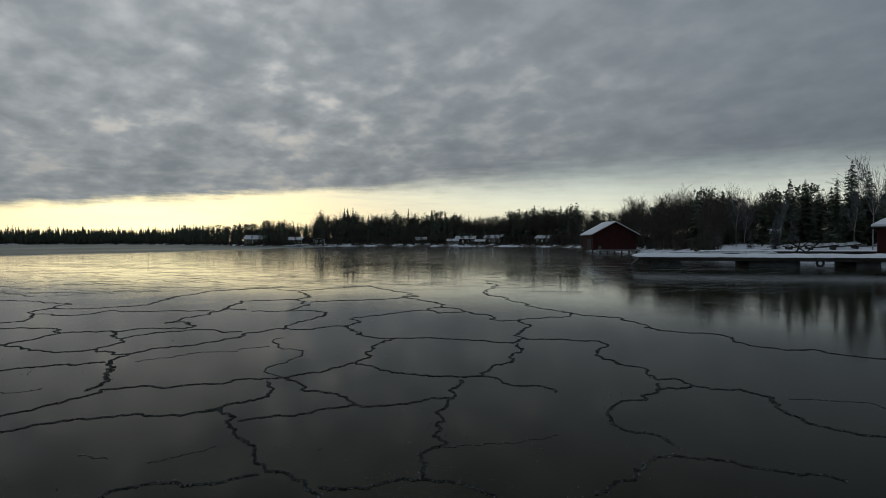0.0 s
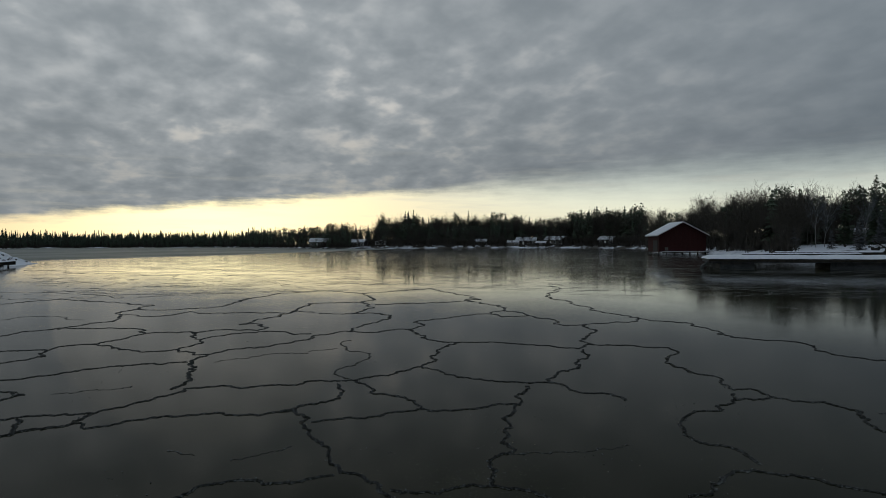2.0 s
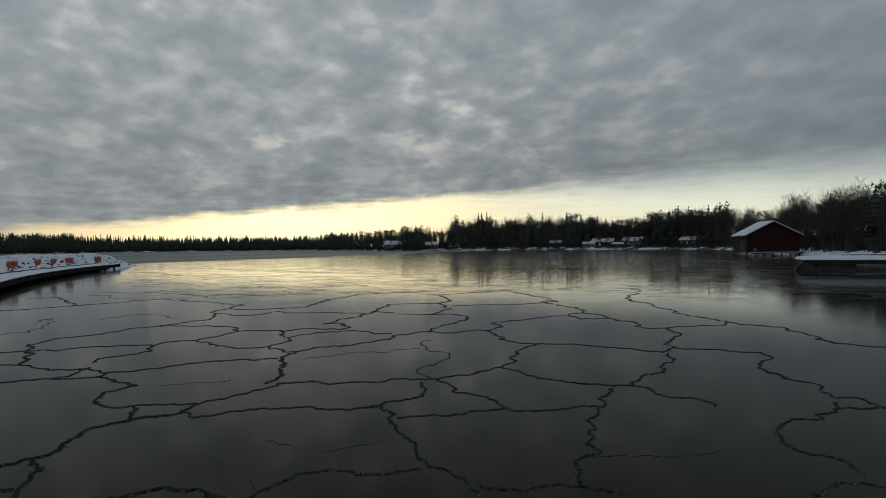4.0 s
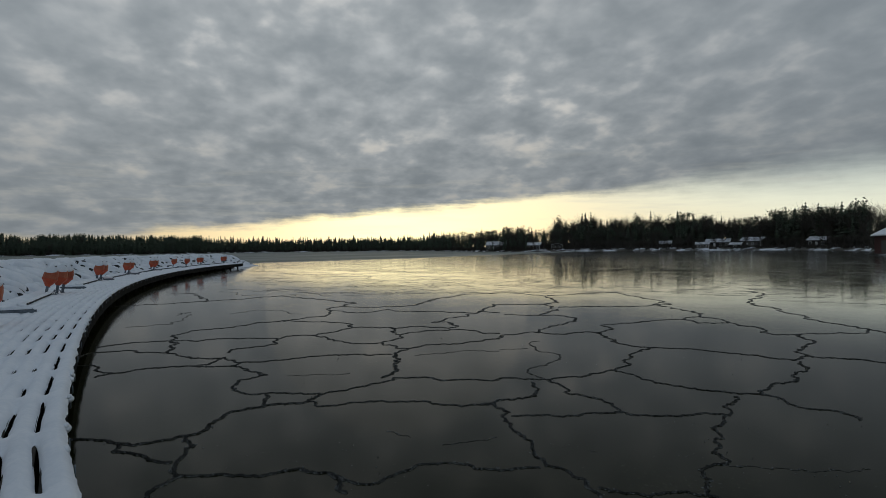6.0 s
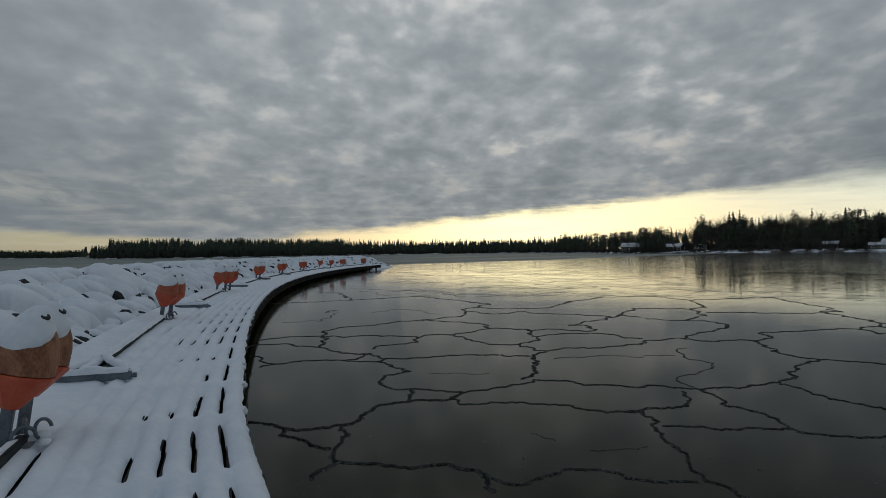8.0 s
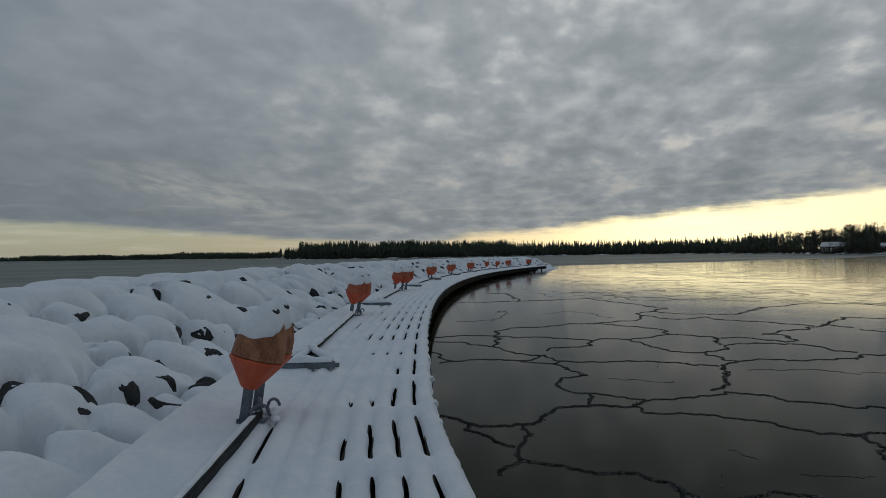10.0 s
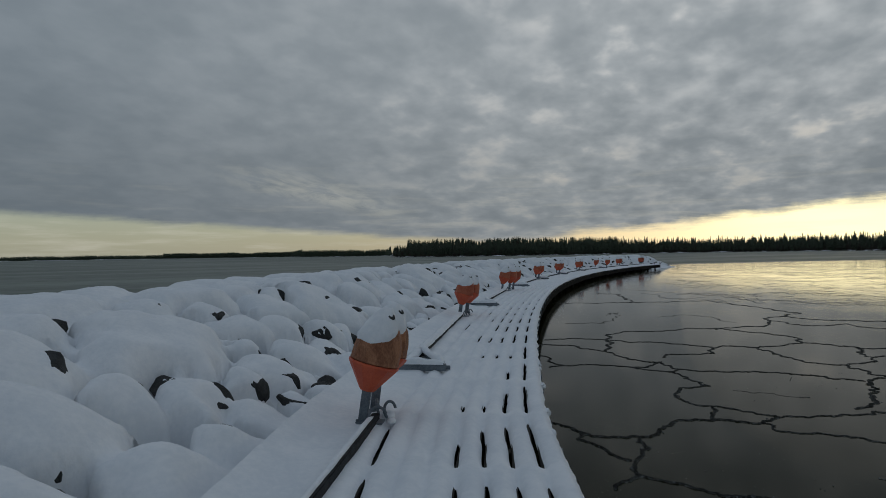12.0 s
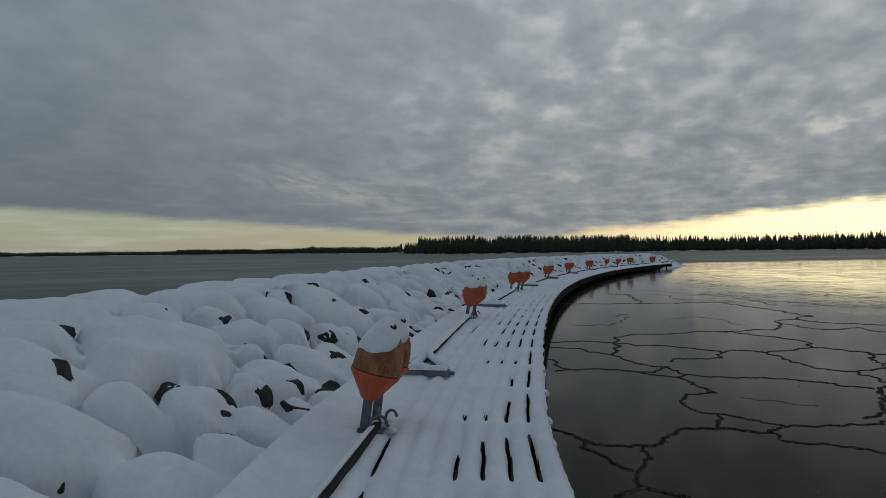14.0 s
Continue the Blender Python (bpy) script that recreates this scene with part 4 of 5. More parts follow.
def stone_variant(seed):
    """An angular boulder, as vertex and face lists."""
    rng = random.Random(seed)
    bm = bmesh.new()
    bmesh.ops.create_icosphere(bm, subdivisions=3, radius=1.0)
    off = Vector((rng.uniform(0, 50), rng.uniform(0, 50), rng.uniform(0, 50)))
    cuts = [(Vector((rng.gauss(0, 1), rng.gauss(0, 1), rng.gauss(0, 0.7))).normalized(), rng.uniform(0.48, 0.82)) for _ in range(11)]
    size = Vector((rng.uniform(0.9, 1.3), rng.uniform(0.7, 1.0), rng.uniform(0.55, 0.75)))
    for v in bm.verts:
        p = v.co.copy()
        for axis, limit in cuts:
            d = p.dot(axis)
            if d > limit:
                p -= axis * (d - limit) * 0.93
        p *= 1 + 0.08 * noise.noise(p * 1.5 + off) + 0.03 * noise.noise(p * 5 + off)
        v.co = Vector((p.x * size.x, p.y * size.y, p.z * size.z))
    verts, faces = [tuple(v.co) for v in bm.verts], [tuple(v.index for v in f.verts) for f in bm.faces]
    bm.free()
    return verts, faces


def blurred(grid, sigma_r, sigma_c):
    """Gaussian blur of a height grid, with other widths along and across."""
    for axis, sigma in ((0, sigma_r), (1, sigma_c)):
        reach = max(1, int(sigma * 3))
        w = np.exp(-0.5 * (np.arange(-reach, reach + 1) / sigma) ** 2)
        w /= w.sum()
        pad = [(reach, reach) if a == axis else (0, 0) for a in (0, 1)]
        wide = np.pad(grid, pad, mode="edge")
        grid = sum(k * np.take(wide, range(i, i + grid.shape[axis]), axis=axis) for i, k in enumerate(w))
    return grid


def build_breakwater():
    water = thing("breakwater", Matrix(), "breakwater bank of dark boulders buried under fresh snow", "breakwater")
    rng = random.Random(31)
    # dark rubble core; its unseen toe is added to block light under the decking
    verts, faces = [], []
    ns = [0.7 + 0.3 * i for i in range(45)]
    ss = [-26 + 0.6 * i for i in range(200)]
    for s in ss:
        for n in ns:
            p = jet(s, n)
            z = bank(s, n) - 0.10 - 0.5 * min(1.0, (n - 2.5) / 0.6) if n > 2.5 else -0.12 + 0.48 * (n - 0.7) / 1.8
            if s > 75.5 and n < 2.6:
                z = -0.6
            verts.append((p.x, p.y, z + 0.10 * noise.noise((p.x * 2, p.y * 2, 6.0))))
    w = len(ns)
    for r in range(len(ss) - 1):
        for c in range(w - 1):
            k = r * w + c
            faces.append((k, k + w, k + w + 1, k + 1))
    mesh_part("rubble", raw("rubble", verts, faces), ROCK, water, "dark rubble core of the bank, with a toe added to darken under the decking")
    variants = [stone_variant(40 + i) for i in range(14)]
    rocks = [raw("boulder", *v) for v in variants]
    # stones thrown largest first, each keeping clear of those that lie already
    spots, cells = [], {}
    for s, n, r in ((0.40, 4.85, 0.62), (-0.44, 3.95, 0.56), (-1.2, 3.4, 0.46), (0.50, 4.02, 0.46), (-0.41, 3.08, 0.44), (2.05, 4.60, 0.95), (1.10, 3.55, 0.46), (0.42, 2.93, 0.38), (1.31, 3.05, 0.40),
                    (2.84, 3.46, 0.58), (2.07, 2.86, 0.27), (4.03, 4.44, 0.50), (7.38, 4.55, 0.85), (4.86, 3.47, 0.36), (9.75, 4.37, 0.68), (12.4, 4.48, 0.60), (8.6, 3.14, 0.32), (3.33, 2.95, 0.25),
                    (2.1, 6.4, 0.95), (4.6, 6.1, 0.85), (6.9, 6.0, 0.60), (10.2, 5.6, 0.90), (0.1, 6.3, 0.85), (-1.6, 5.0, 0.75), (-2.4, 4.0, 0.55), (5.6, 4.7, 0.55), (5.7, 2.95, 0.30), (6.4, 3.7, 0.42)):
        spots.append((s, n, r))
        cells.setdefault((int(s // 2), int(n // 2)), []).append((s, n, r))
    for size, tries in ((0.95, 200), (0.80, 700), (0.64, 1800), (0.50, 3800), (0.38, 5200), (0.28, 3000)):
        for _ in range(tries):
            s, n, r = rng.uniform(-25, 94), rng.uniform(2.6, 13.0), size * rng.uniform(0.88, 1.12)
            if n - r * 0.6 < 2.45 or (r > 0.60 and n < 3.9) or (r < 0.33 and n > 4.6):
                continue
            a, b = int(s // 2), int(n // 2)
            close = [q for x in (-1, 0, 1) for y in (-1, 0, 1) for q in cells.get((a + x, b + y), ())]
            if all(math.hypot(s - q[0], n - q[1]) > 0.72 * (r + q[2]) for q in close):
                spots.append((s, n, r))
                cells.setdefault((a, b), []).append((s, n, r))
    # each stone: middle, size, turn, aspect, lift, lean along and across
    stones = np.array([(s, n, r, rng.uniform(0, 3.1416), rng.uniform(1.0, 1.45), rng.uniform(-0.10, 0.10) * (0.4 if n > 5.2 else 1.0), rng.uniform(-0.20, 0.20), rng.uniform(-0.08, 0.18)) for s, n, r in spots])
    all_v, all_f, far_v, far_f = [], [], [], []
    count = 0
    for s, n, size, turn, aspect, lift, lean_s, lean_n in stones.tolist():
        i = rng.randrange(len(variants))
        p = jet(s, n)
        slope = 20 if n < 5.2 else -18 if n > 6.8 else 0
        m = pose(p.x, p.y, 0, 0, 0, jet_turn(s)) @ pose(0, 0, 0, rng.uniform(-8, 8), slope + rng.uniform(-8, 8), 0) @ pose(0, 0, 0, 0, 0, math.degrees(turn)) @ Matrix.Scale(size * 0.82, 4)
        vs, fs = variants[i]
        top = max((m @ Vector(v)).z for v in vs)
        m = pose(0, 0, bank(s, n) + lift + 0.13 + 0.12 * size - top) @ m
        placed = [m @ Vector(v) for v in vs]
        base = len(all_v)
        all_v += placed
        all_f += [tuple(base + k for k in f) for f in fs]
        if -7 < s < 24 and n < 9.5 and count < 300:
            count += 1
            rock = mesh_part("boulder", rocks[i], ROCK, water)
            rock.matrix_basis = m
        else:
            base = len(far_v)
            far_v += [tuple(v) for v in placed]
            far_f += [tuple(base + k for k in f) for f in fs]
    tagged(mesh_part("far_boulders", raw("far_boulders", far_v, far_f), ROCK, water), kind="stuff")
    # the snow on them: a pillow over each stone, creased where two meet, torn open at some of the gaps
    tree = BVHTree.FromPolygons(all_v, all_f)
    down = Vector((0, 0, -1))
    for s0, s1, ds, dn in ((-24.0, -8.0, 0.16, 0.12), (-8.0, 17.0, 0.05, 0.045), (17.0, 42.0, 0.10, 0.08), (42.0, 94.0, 0.18, 0.12)):
        rows = np.arange(s0 - 0.6, s1 + 0.6, ds)
        cols = np.arange(2.40, 13.2, dn)
        snow, open_, deep = (np.zeros((len(rows), len(cols))) for _ in range(3))
        place = []
        for r, s in enumerate(rows):
            near = stones[np.abs(stones[:, 0] - s) < 3.0]
            ps = [jet(s, n, 4.0) for n in cols]
            place += ps
            wob = np.array([(noise.noise((p.x * 1.6, p.y * 1.6, 3.0)) + 0.3 * noise.noise((p.x * 5, p.y * 5, 3.0)), noise.noise((p.x * 1.6, p.y * 1.6, 9.0)) + 0.3 * noise.noise((p.x * 5, p.y * 5, 9.0)), noise.noise((p.x * 0.9, p.y * 0.9, 8.0)), noise.noise((p.x * 9, p.y * 9, 2.0))) for p in ps])
            x = s + 0.20 * wob[:, 0, None] - near[None, :, 0]
            y = cols[:, None] + 0.20 * wob[:, 1, None] - near[None, :, 1]
            ca, sa = np.cos(near[:, 3]), np.sin(near[:, 3])
            u, v = (x * ca + y * sa) / np.sqrt(near[:, 4]), (y * ca - x * sa) * np.sqrt(near[:, 4])
            d = (np.abs(u) ** 2.5 + np.abs(v) ** 2.5) ** 0.4 / near[:, 2]
            order = np.argsort(d, axis=1)[:, :3]
            k = np.arange(len(cols))
            first, second, third = order[:, 0], order[:, 1], order[:, 2]
            own = near[first]
            edge = (d[k, second] - d[k, first]) * own[:, 2] * 0.5
            corner = (d[k, third] - d[k, first]) * own[:, 2] * 0.5
            e = np.clip(edge / (0.20 + 0.36 * own[:, 2]), 0.0, 1.0)
            patch = wob[:, 2]
            pillow = own[:, 5] + own[:, 6] * x[k, first] + own[:, 7] * y[k, first]
            pillow += 0.10 + (0.09 + 0.26 * own[:, 2]) * (1 - (1 - e) ** 2.2) - 0.06 * np.minimum(1.5, d[k, first]) ** 2
            pillow -= 0.12 * np.exp(-(edge / max(0.045, 0.6 * ds)) ** 2) * np.clip(0.75 + 1.6 * wob[:, 0], 0.35, 1.0)
            ridge = 0.55 * np.clip((cols - 5.3) / 0.9, 0, 1)
            pillow = pillow * (1 - ridge) + 0.36 * ridge
            for c, n in enumerate(cols):
                z0 = bank(s, n) - 0.06
                z = z0 + pillow[c]
                hit = tree.ray_cast(ps[c], down)[0]
                rock = hit.z if hit else z0
                below = 0.85 * y[c, first[c]] + 0.5 * x[c, first[c]] < -0.15 * own[c, 2]
                ragged = 0.035 * wob[c, 3]
                lip = min(1.0, max(0.0, (0.062 + ragged - edge[c]) / 0.03)) * min(1.0, max(0.0, (patch[c] + ((0.07 if s < 2.5 else 0.22) if below else -0.25)) / 0.06))
                hole = min(1.0, max(0.0, (0.145 + ragged - corner[c]) / 0.03)) * min(1.0, max(0.0, (wob[c, 0] + 0.08) / 0.08))
                open_[r, c] = max(lip, hole) * min(1.0, max(0.0, (n - 2.6) / 0.25)) * (0.0 if n > 6.0 else 1.0)
                deep[r, c] = min(rock - 0.30, z - 0.55)
                z = max(z, rock + 0.02)
                if n < 2.9 and s < 76:
                    k2 = (2.9 - n) / 0.5
                    z = z * (1 - k2) + (0.66 + 0.03 * patch[c]) * k2
                snow[r, c] = z
        # wind has filled many of the creases
        soft = blurred(snow, 0.10 / ds, 0.10 / dn)
        deepened = np.where(rows > 3.0, 0.55, 1.0)[:, None]
        filled = deepened * np.clip(0.40 + 1.0 * np.array([noise.noise((p.x * 0.8, p.y * 0.8, 5.0)) for p in place]).reshape(snow.shape), 0.05, 0.9)
        snow = soft * filled + snow * (1 - filled)
        snow = snow * (1 - open_) + np.minimum(deep, snow - 0.45) * open_
        snow = blurred(snow, max(0.45, 0.02 / ds), max(0.45, 0.02 / dn))
        w = len(cols)
        verts = [(p.x, p.y, z + 0.030 * noise.noise((p.x * 2.2, p.y * 2.2, 1.0)) + 0.008 * noise.noise((p.x * 8, p.y * 8, 1.0))) for p, z in zip(place, snow.ravel().tolist())]
        faces = []
        for r in range(len(rows) - 1):
            if s0 <= rows[r] < s1:
                for c in range(w - 1):
                    k = r * w + c
                    faces.append((k, k + w, k + w + 1, k + 1))
        mesh_part("snow_blanket", raw("snow_blanket", verts, faces), SNOW, water, "fresh snow settled over the stones", True)
    # the snowed-over foot of the bank past the end of the decking
    verts, faces = [], []
    for r in range(46):
        s = 76.6 + 0.4 * r
        for c in range(14):
            n = 0.75 + 0.14 * c
            p = jet(s, n)
            verts.append((p.x, p.y, -0.08 + (bank(s, 2.5) + 0.16) * (c / 13) ** 0.9 + 0.16 * noise.noise((p.x * 1.1, p.y * 1.1, 2.0)) * (1 - c / 13)))
    for r in range(45):
        for c in range(13):
            k = r * 14 + c
            faces.append((k, k + 14, k + 15, k + 1))
    mesh_part("snow_blanket", raw("snow_blanket", verts, faces), SNOW, water, "", True)


build_breakwater()


# ---------------------------------------------------------------- land
SHORE = ((-75, 90), (-38, 80), (-30, 82), (-24, 92), (-19, 113), (-16, 140), (-13.2, 165), (-12.6, 235), (-6, 285), (0, 300), (13, 310), (16, 330), (20, 370),
         (24, 520), (28, 640), (40, 690), (46, 600), (50, 520), (66, 520), (67.4, 580), (68, 1500), (76, 1500), (77, 2500), (104, 2500))


def shore(az):
    for (a, ra), (b, rb) in zip(SHORE, SHORE[1:]):
        if a <= az <= b:
            return ra + (rb - ra) * (az - a) / (b - a)
    return SHORE[0][1] if az < SHORE[0][0] else SHORE[-1][1]


def ground_z(az, back):
    steps = ((0, -0.05), (1.5, 0.3), (6, 0.75), (20, 1.4), (50, 2.0), (100, 2.4), (400, 3.0))
    for (a, za), (b, zb) in zip(steps, steps[1:]):
        if back <= b:
            return za + (zb - za) * (back - a) / (b - a)
    return 3.0


def build_land():
    verts, faces = [], []
    backs = [0, 0.8, 1.5, 3, 6, 12, 20, 34, 50, 100, 200, 400]
    azs = [-75 + 0.35 * i for i in range(512)]
    for az in azs:
        r0 = shore(az) + 2.5 * noise.noise((az * 0.9, 0, 0)) * shore(az) / 150
        for b in backs:
            p = heading(az) * (r0 + b)
            z = ground_z(az, b) + (0.18 * noise.noise((p.x * 0.15, p.y * 0.15, 4)) if b > 0 else 0)
            verts.append((p.x, p.y, z))
    w = len(backs)
    for r in range(len(azs) - 1):
        for c in range(w - 1):
            k = r * w + c
            faces.append((k, k + 1, k + w + 1, k + w))
    ob = mesh_part("ground", raw("ground", verts, faces), LAND, smooth=True)
    tagged(ob, "low snowy shore with patches of dark grass and brush", "ground", kind="structure")
    if ob.data.polygons[0].normal.z < 0:
        ob.data.flip_normals()


build_land()


# ---------------------------------------------------------------- trees
def spruce_mesh(rng, height, tiers, spokes, width):
    """Trunk and needle lists of a spruce: whorls of drooping boughs, uneven and with gaps."""
    tv, tf, cv, cf = [], [], [], []
    for z, r in ((0, 0.018 * height), (height * 0.5, 0.010 * height), (height, 0.001 * height)):
        tv += [(r * math.cos(k * 2.094), r * math.sin(k * 2.094), z) for k in range(3)]
    for a in (0, 3):
        tf += [(a + k, a + (k + 1) % 3, a + 3 + (k + 1) % 3, a + 3 + k) for k in range(3)]
    for i in range(tiers):
        u = (i + 0.5) / tiers
        z = height * (0.07 + 0.92 * u)
        reach = width * (1 - u) ** 0.85 * rng.uniform(0.8, 1.15) + 0.010 * height
        turn = rng.uniform(0, 6.28)
        for k in range(spokes):
            if rng.random() < 0.12:
                continue
            a = turn + 6.283 * k / spokes + rng.uniform(-0.25, 0.25)
            r = reach * rng.uniform(0.65, 1.12)
            half = (0.9 if spokes > 7 else 1.5) * reach * 3.1416 / spokes * rng.uniform(0.7, 1.1)
            droop = r * rng.uniform(0.25, 0.5)
            ca, sa = math.cos(a), math.sin(a)
            lift = height / tiers * 0.7
            b = len(cv)
            cv += [(0, 0, z + lift), (ca * r * 0.55 - sa * half, sa * r * 0.55 + ca * half, z - droop * 0.55), (ca * r, sa * r, z - droop * 0.7), (ca * r * 0.55 + sa * half, sa * r * 0.55 - ca * half, z - droop * 0.55), (ca * r * 0.5, sa * r * 0.5, z + lift * 0.15 - droop * 0.1)]
            cf += [(b, b + 1, b + 4), (b + 1, b + 2, b + 4), (b + 2, b + 3, b + 4), (b + 3, b, b + 4)]
    return tv, tf, cv, cf


def bare_mesh(rng, height, levels, fork, thick=0.014, spread_out=0.55, twig=0.0022, flat=9):
    """Trunk and twig lists of a leafless tree, grown by forking."""
    tv, tf, cv, cf = [], [], [], []

    def limb(p, d, length, r, level):
        verts, faces = (tv, tf) if level < 2 else (cv, cf)
        bits = 3 if level < 2 else 2
        for i in range(bits):
            q = p + d * (length / bits)
            r2 = r * (0.80 if level < levels else 0.55)
            side = d.orthogonal().normalized()
            other = d.cross(side)
            b = len(verts)
            if level >= flat:
                a = rng.uniform(0, 6.283)
                across = side * math.cos(a) + other * math.sin(a)
                verts.extend((tuple(p - across * r), tuple(p + across * r), tuple(q + across * r2), tuple(q - across * r2)))
                faces.append((b, b + 1, b + 2, b + 3))
                if level < levels:
                    for _ in range(fork):
                        a = rng.uniform(0, 6.283)
                        out = (d + (side * math.cos(a) + other * math.sin(a)) * rng.uniform(0.6, 1.2) * spread_out * 1.5 + Vector((0, 0, 0.25))).normalized()
                        limb(p.lerp(q, rng.random()), out, length * rng.uniform(0.45, 0.68), max(r2 * 0.6, twig * height), level + 1)
                p, r = q, r2
                continue
            for c, rr in ((p, r), (q, r2)):
                for k in range(3):
                    v = c + side * (rr * math.cos(k * 2.094)) + other * (rr * math.sin(k * 2.094))
                    verts.append(tuple(v))
            faces.extend((b + k, b + (k + 1) % 3, b + 3 + (k + 1) % 3, b + 3 + k) for k in range(3))
            if level < levels and (level > 0 or i > 0):
                for _ in range(fork if level else fork + 1):
                    a = rng.uniform(0, 6.283)
                    out = (d + (side * math.cos(a) + other * math.sin(a)) * rng.uniform(0.6, 1.2) * spread_out * 1.5 + Vector((0, 0, 0.25))).normalized()
                    limb(p.lerp(q, rng.random()), out, length * rng.uniform(0.45, 0.68), max(r2 * 0.5, twig * height), level + 1)
            p, r = q, r2
            d = (d + Vector((rng.gauss(0, 0.10), rng.gauss(0, 0.10), 0.06))).normalized()

    limb(Vector((0, 0, 0)), Vector((rng.gauss(0, 0.03), rng.gauss(0, 0.03), 1)).normalized(), height * 0.93, height * thick, 0)
    return tv, tf, cv, cf


def pine_mesh(rng, height):
    """A pine: a bare stem under an uneven crown of many small needle clumps."""
    tv, tf, cv, cf = spruce_mesh(rng, height, 3, 3, 0.1)
    cv, cf = [], []
    clumps = [(Vector((rng.gauss(0, 0.10), rng.gauss(0, 0.10), rng.uniform(0.45, 0.93))), rng.uniform(0.06, 0.13)) for _ in range(11)]
    for c, r in clumps:
        for _ in range(24):
            d = Vector((rng.gauss(0, 1), rng.gauss(0, 1), rng.gauss(0, 0.7))).normalized() * r * rng.uniform(0.5, 1.05)
            p = (c + d) * height
            e = Vector((rng.gauss(0, 1), rng.gauss(0, 1), rng.gauss(0, 1))).normalized() * 0.045 * height
            f = Vector((rng.gauss(0, 1), rng.gauss(0, 1), rng.gauss(0, 1))).normalized() * 0.045 * height
            b = len(cv)
            cv += [tuple(p), tuple(p + e), tuple(p + f)]
            cf.append((b, b + 1, b + 2))
    return tv, tf, cv, cf


def shrub_mesh(rng, height):
    cv, cf = [], []
    for _ in range(26):
        a, lean = rng.uniform(0, 6.283), rng.uniform(0.1, 0.8)
        d = Vector((math.cos(a) * lean, math.sin(a) * lean, 1)).normalized()
        p = Vector((rng.gauss(0, 0.35), rng.gauss(0, 0.35), 0)) * height * 0.5
        h = height * rng.uniform(0.5, 1.0)
        s = Vector((-math.sin(a), math.cos(a), 0)) * 0.035 * height
        for k in range(3):
            e = (d + Vector((rng.gauss(0, 0.25), rng.gauss(0, 0.25), 0))).normalized()
            b = len(cv)
            q = p + d * h * 0.4 * k / 2
            cv += [tuple(q - s), tuple(q + s), tuple(q + e * h * 0.6)]
            cf.append((b, b + 1, b + 2))
    return [], [], cv, cf


tree_rng = random.Random(77)
FAR_SPRUCE = [spruce_mesh(tree_rng, 1.0, 13, 6, tree_rng.uniform(0.15, 0.25)) for _ in range(10)]
FAR_SPRUCE += [pine_mesh(tree_rng, 1.0) for _ in range(7)]
TINY_SPRUCE = [spruce_mesh(tree_rng, 1.0, 6, 4, tree_rng.uniform(0.14, 0.24)) for _ in range(6)]


def fit_height(lists, height):
    """Scale a grown tree to its full height."""
    tv, tf, cv, cf = lists
    k = height / max(v[2] for v in tv + cv)
    return [tuple(c * k for c in v) for v in tv], tf, [tuple(c * k for c in v) for v in cv], cf


FAR_BARE = [fit_height(bare_mesh(tree_rng, 1.0, 3, 3, 0.008, 0.5, 0.0030, 2), 1.0) for _ in range(8)]
SHRUB = [shrub_mesh(tree_rng, 1.0) for _ in range(6)]


def woods(name, label, plan, seed):
    """One joined wood. plan rows: az from, az to, metres behind the shore from and to, count, height from and to, share of leafless trees."""
    rng = random.Random(seed)
    parts = {"trunks": ([], []), "crowns": ([], []), "twigs": ([], [])}
    for a0, a1, b0, b1, count, h0, h1, bare in plan:
        for _ in range(count):
            az, back = rng.uniform(a0, a1), rng.uniform(b0, b1)
            p = heading(az) * (shore(az) + back)
            z = ground_z(az, back) - 0.15
            h = rng.uniform(h0, h1) * (1 + 0.22 * noise.noise((az * 0.55, seed, 0)))
            if bare > 1.5:
                tree, h = rng.choice(SHRUB), h
                targets = (("trunks", tree[0], tree[1]), ("twigs", tree[2], tree[3]))
            elif rng.random() < bare:
                tree = rng.choice(FAR_BARE)
                targets = (("trunks", tree[0], tree[1]), ("twigs", tree[2], tree[3]))
            else:
                tree = rng.choice(TINY_SPRUCE if shore(az) > 1000 else FAR_SPRUCE[:10] if az > 22 else FAR_SPRUCE)
                targets = (("trunks", tree[0], tree[1]), ("crowns", tree[2], tree[3]))
            turn = rng.uniform(0, 6.283)
            c, s = math.cos(turn) * h, math.sin(turn) * h
            for key, vs, fs in targets:
                verts, faces = parts[key]
                b = len(verts)
                verts.extend((p.x + x * c - y * s, p.y + x * s + y * c, z + w * h) for x, y, w in vs)
                faces.extend(tuple(b + i for i in f) for f in fs)
    wood = thing(name, Matrix(), label, "woods", kind="stuff")
    for key, mat in (("trunks", BARK), ("crowns", NEEDLE), ("twigs", TWIG)):
        verts, faces = parts[key]
        if verts:
            tagged(mesh_part(key, raw(key, verts, faces), mat, wood), kind="stuff")


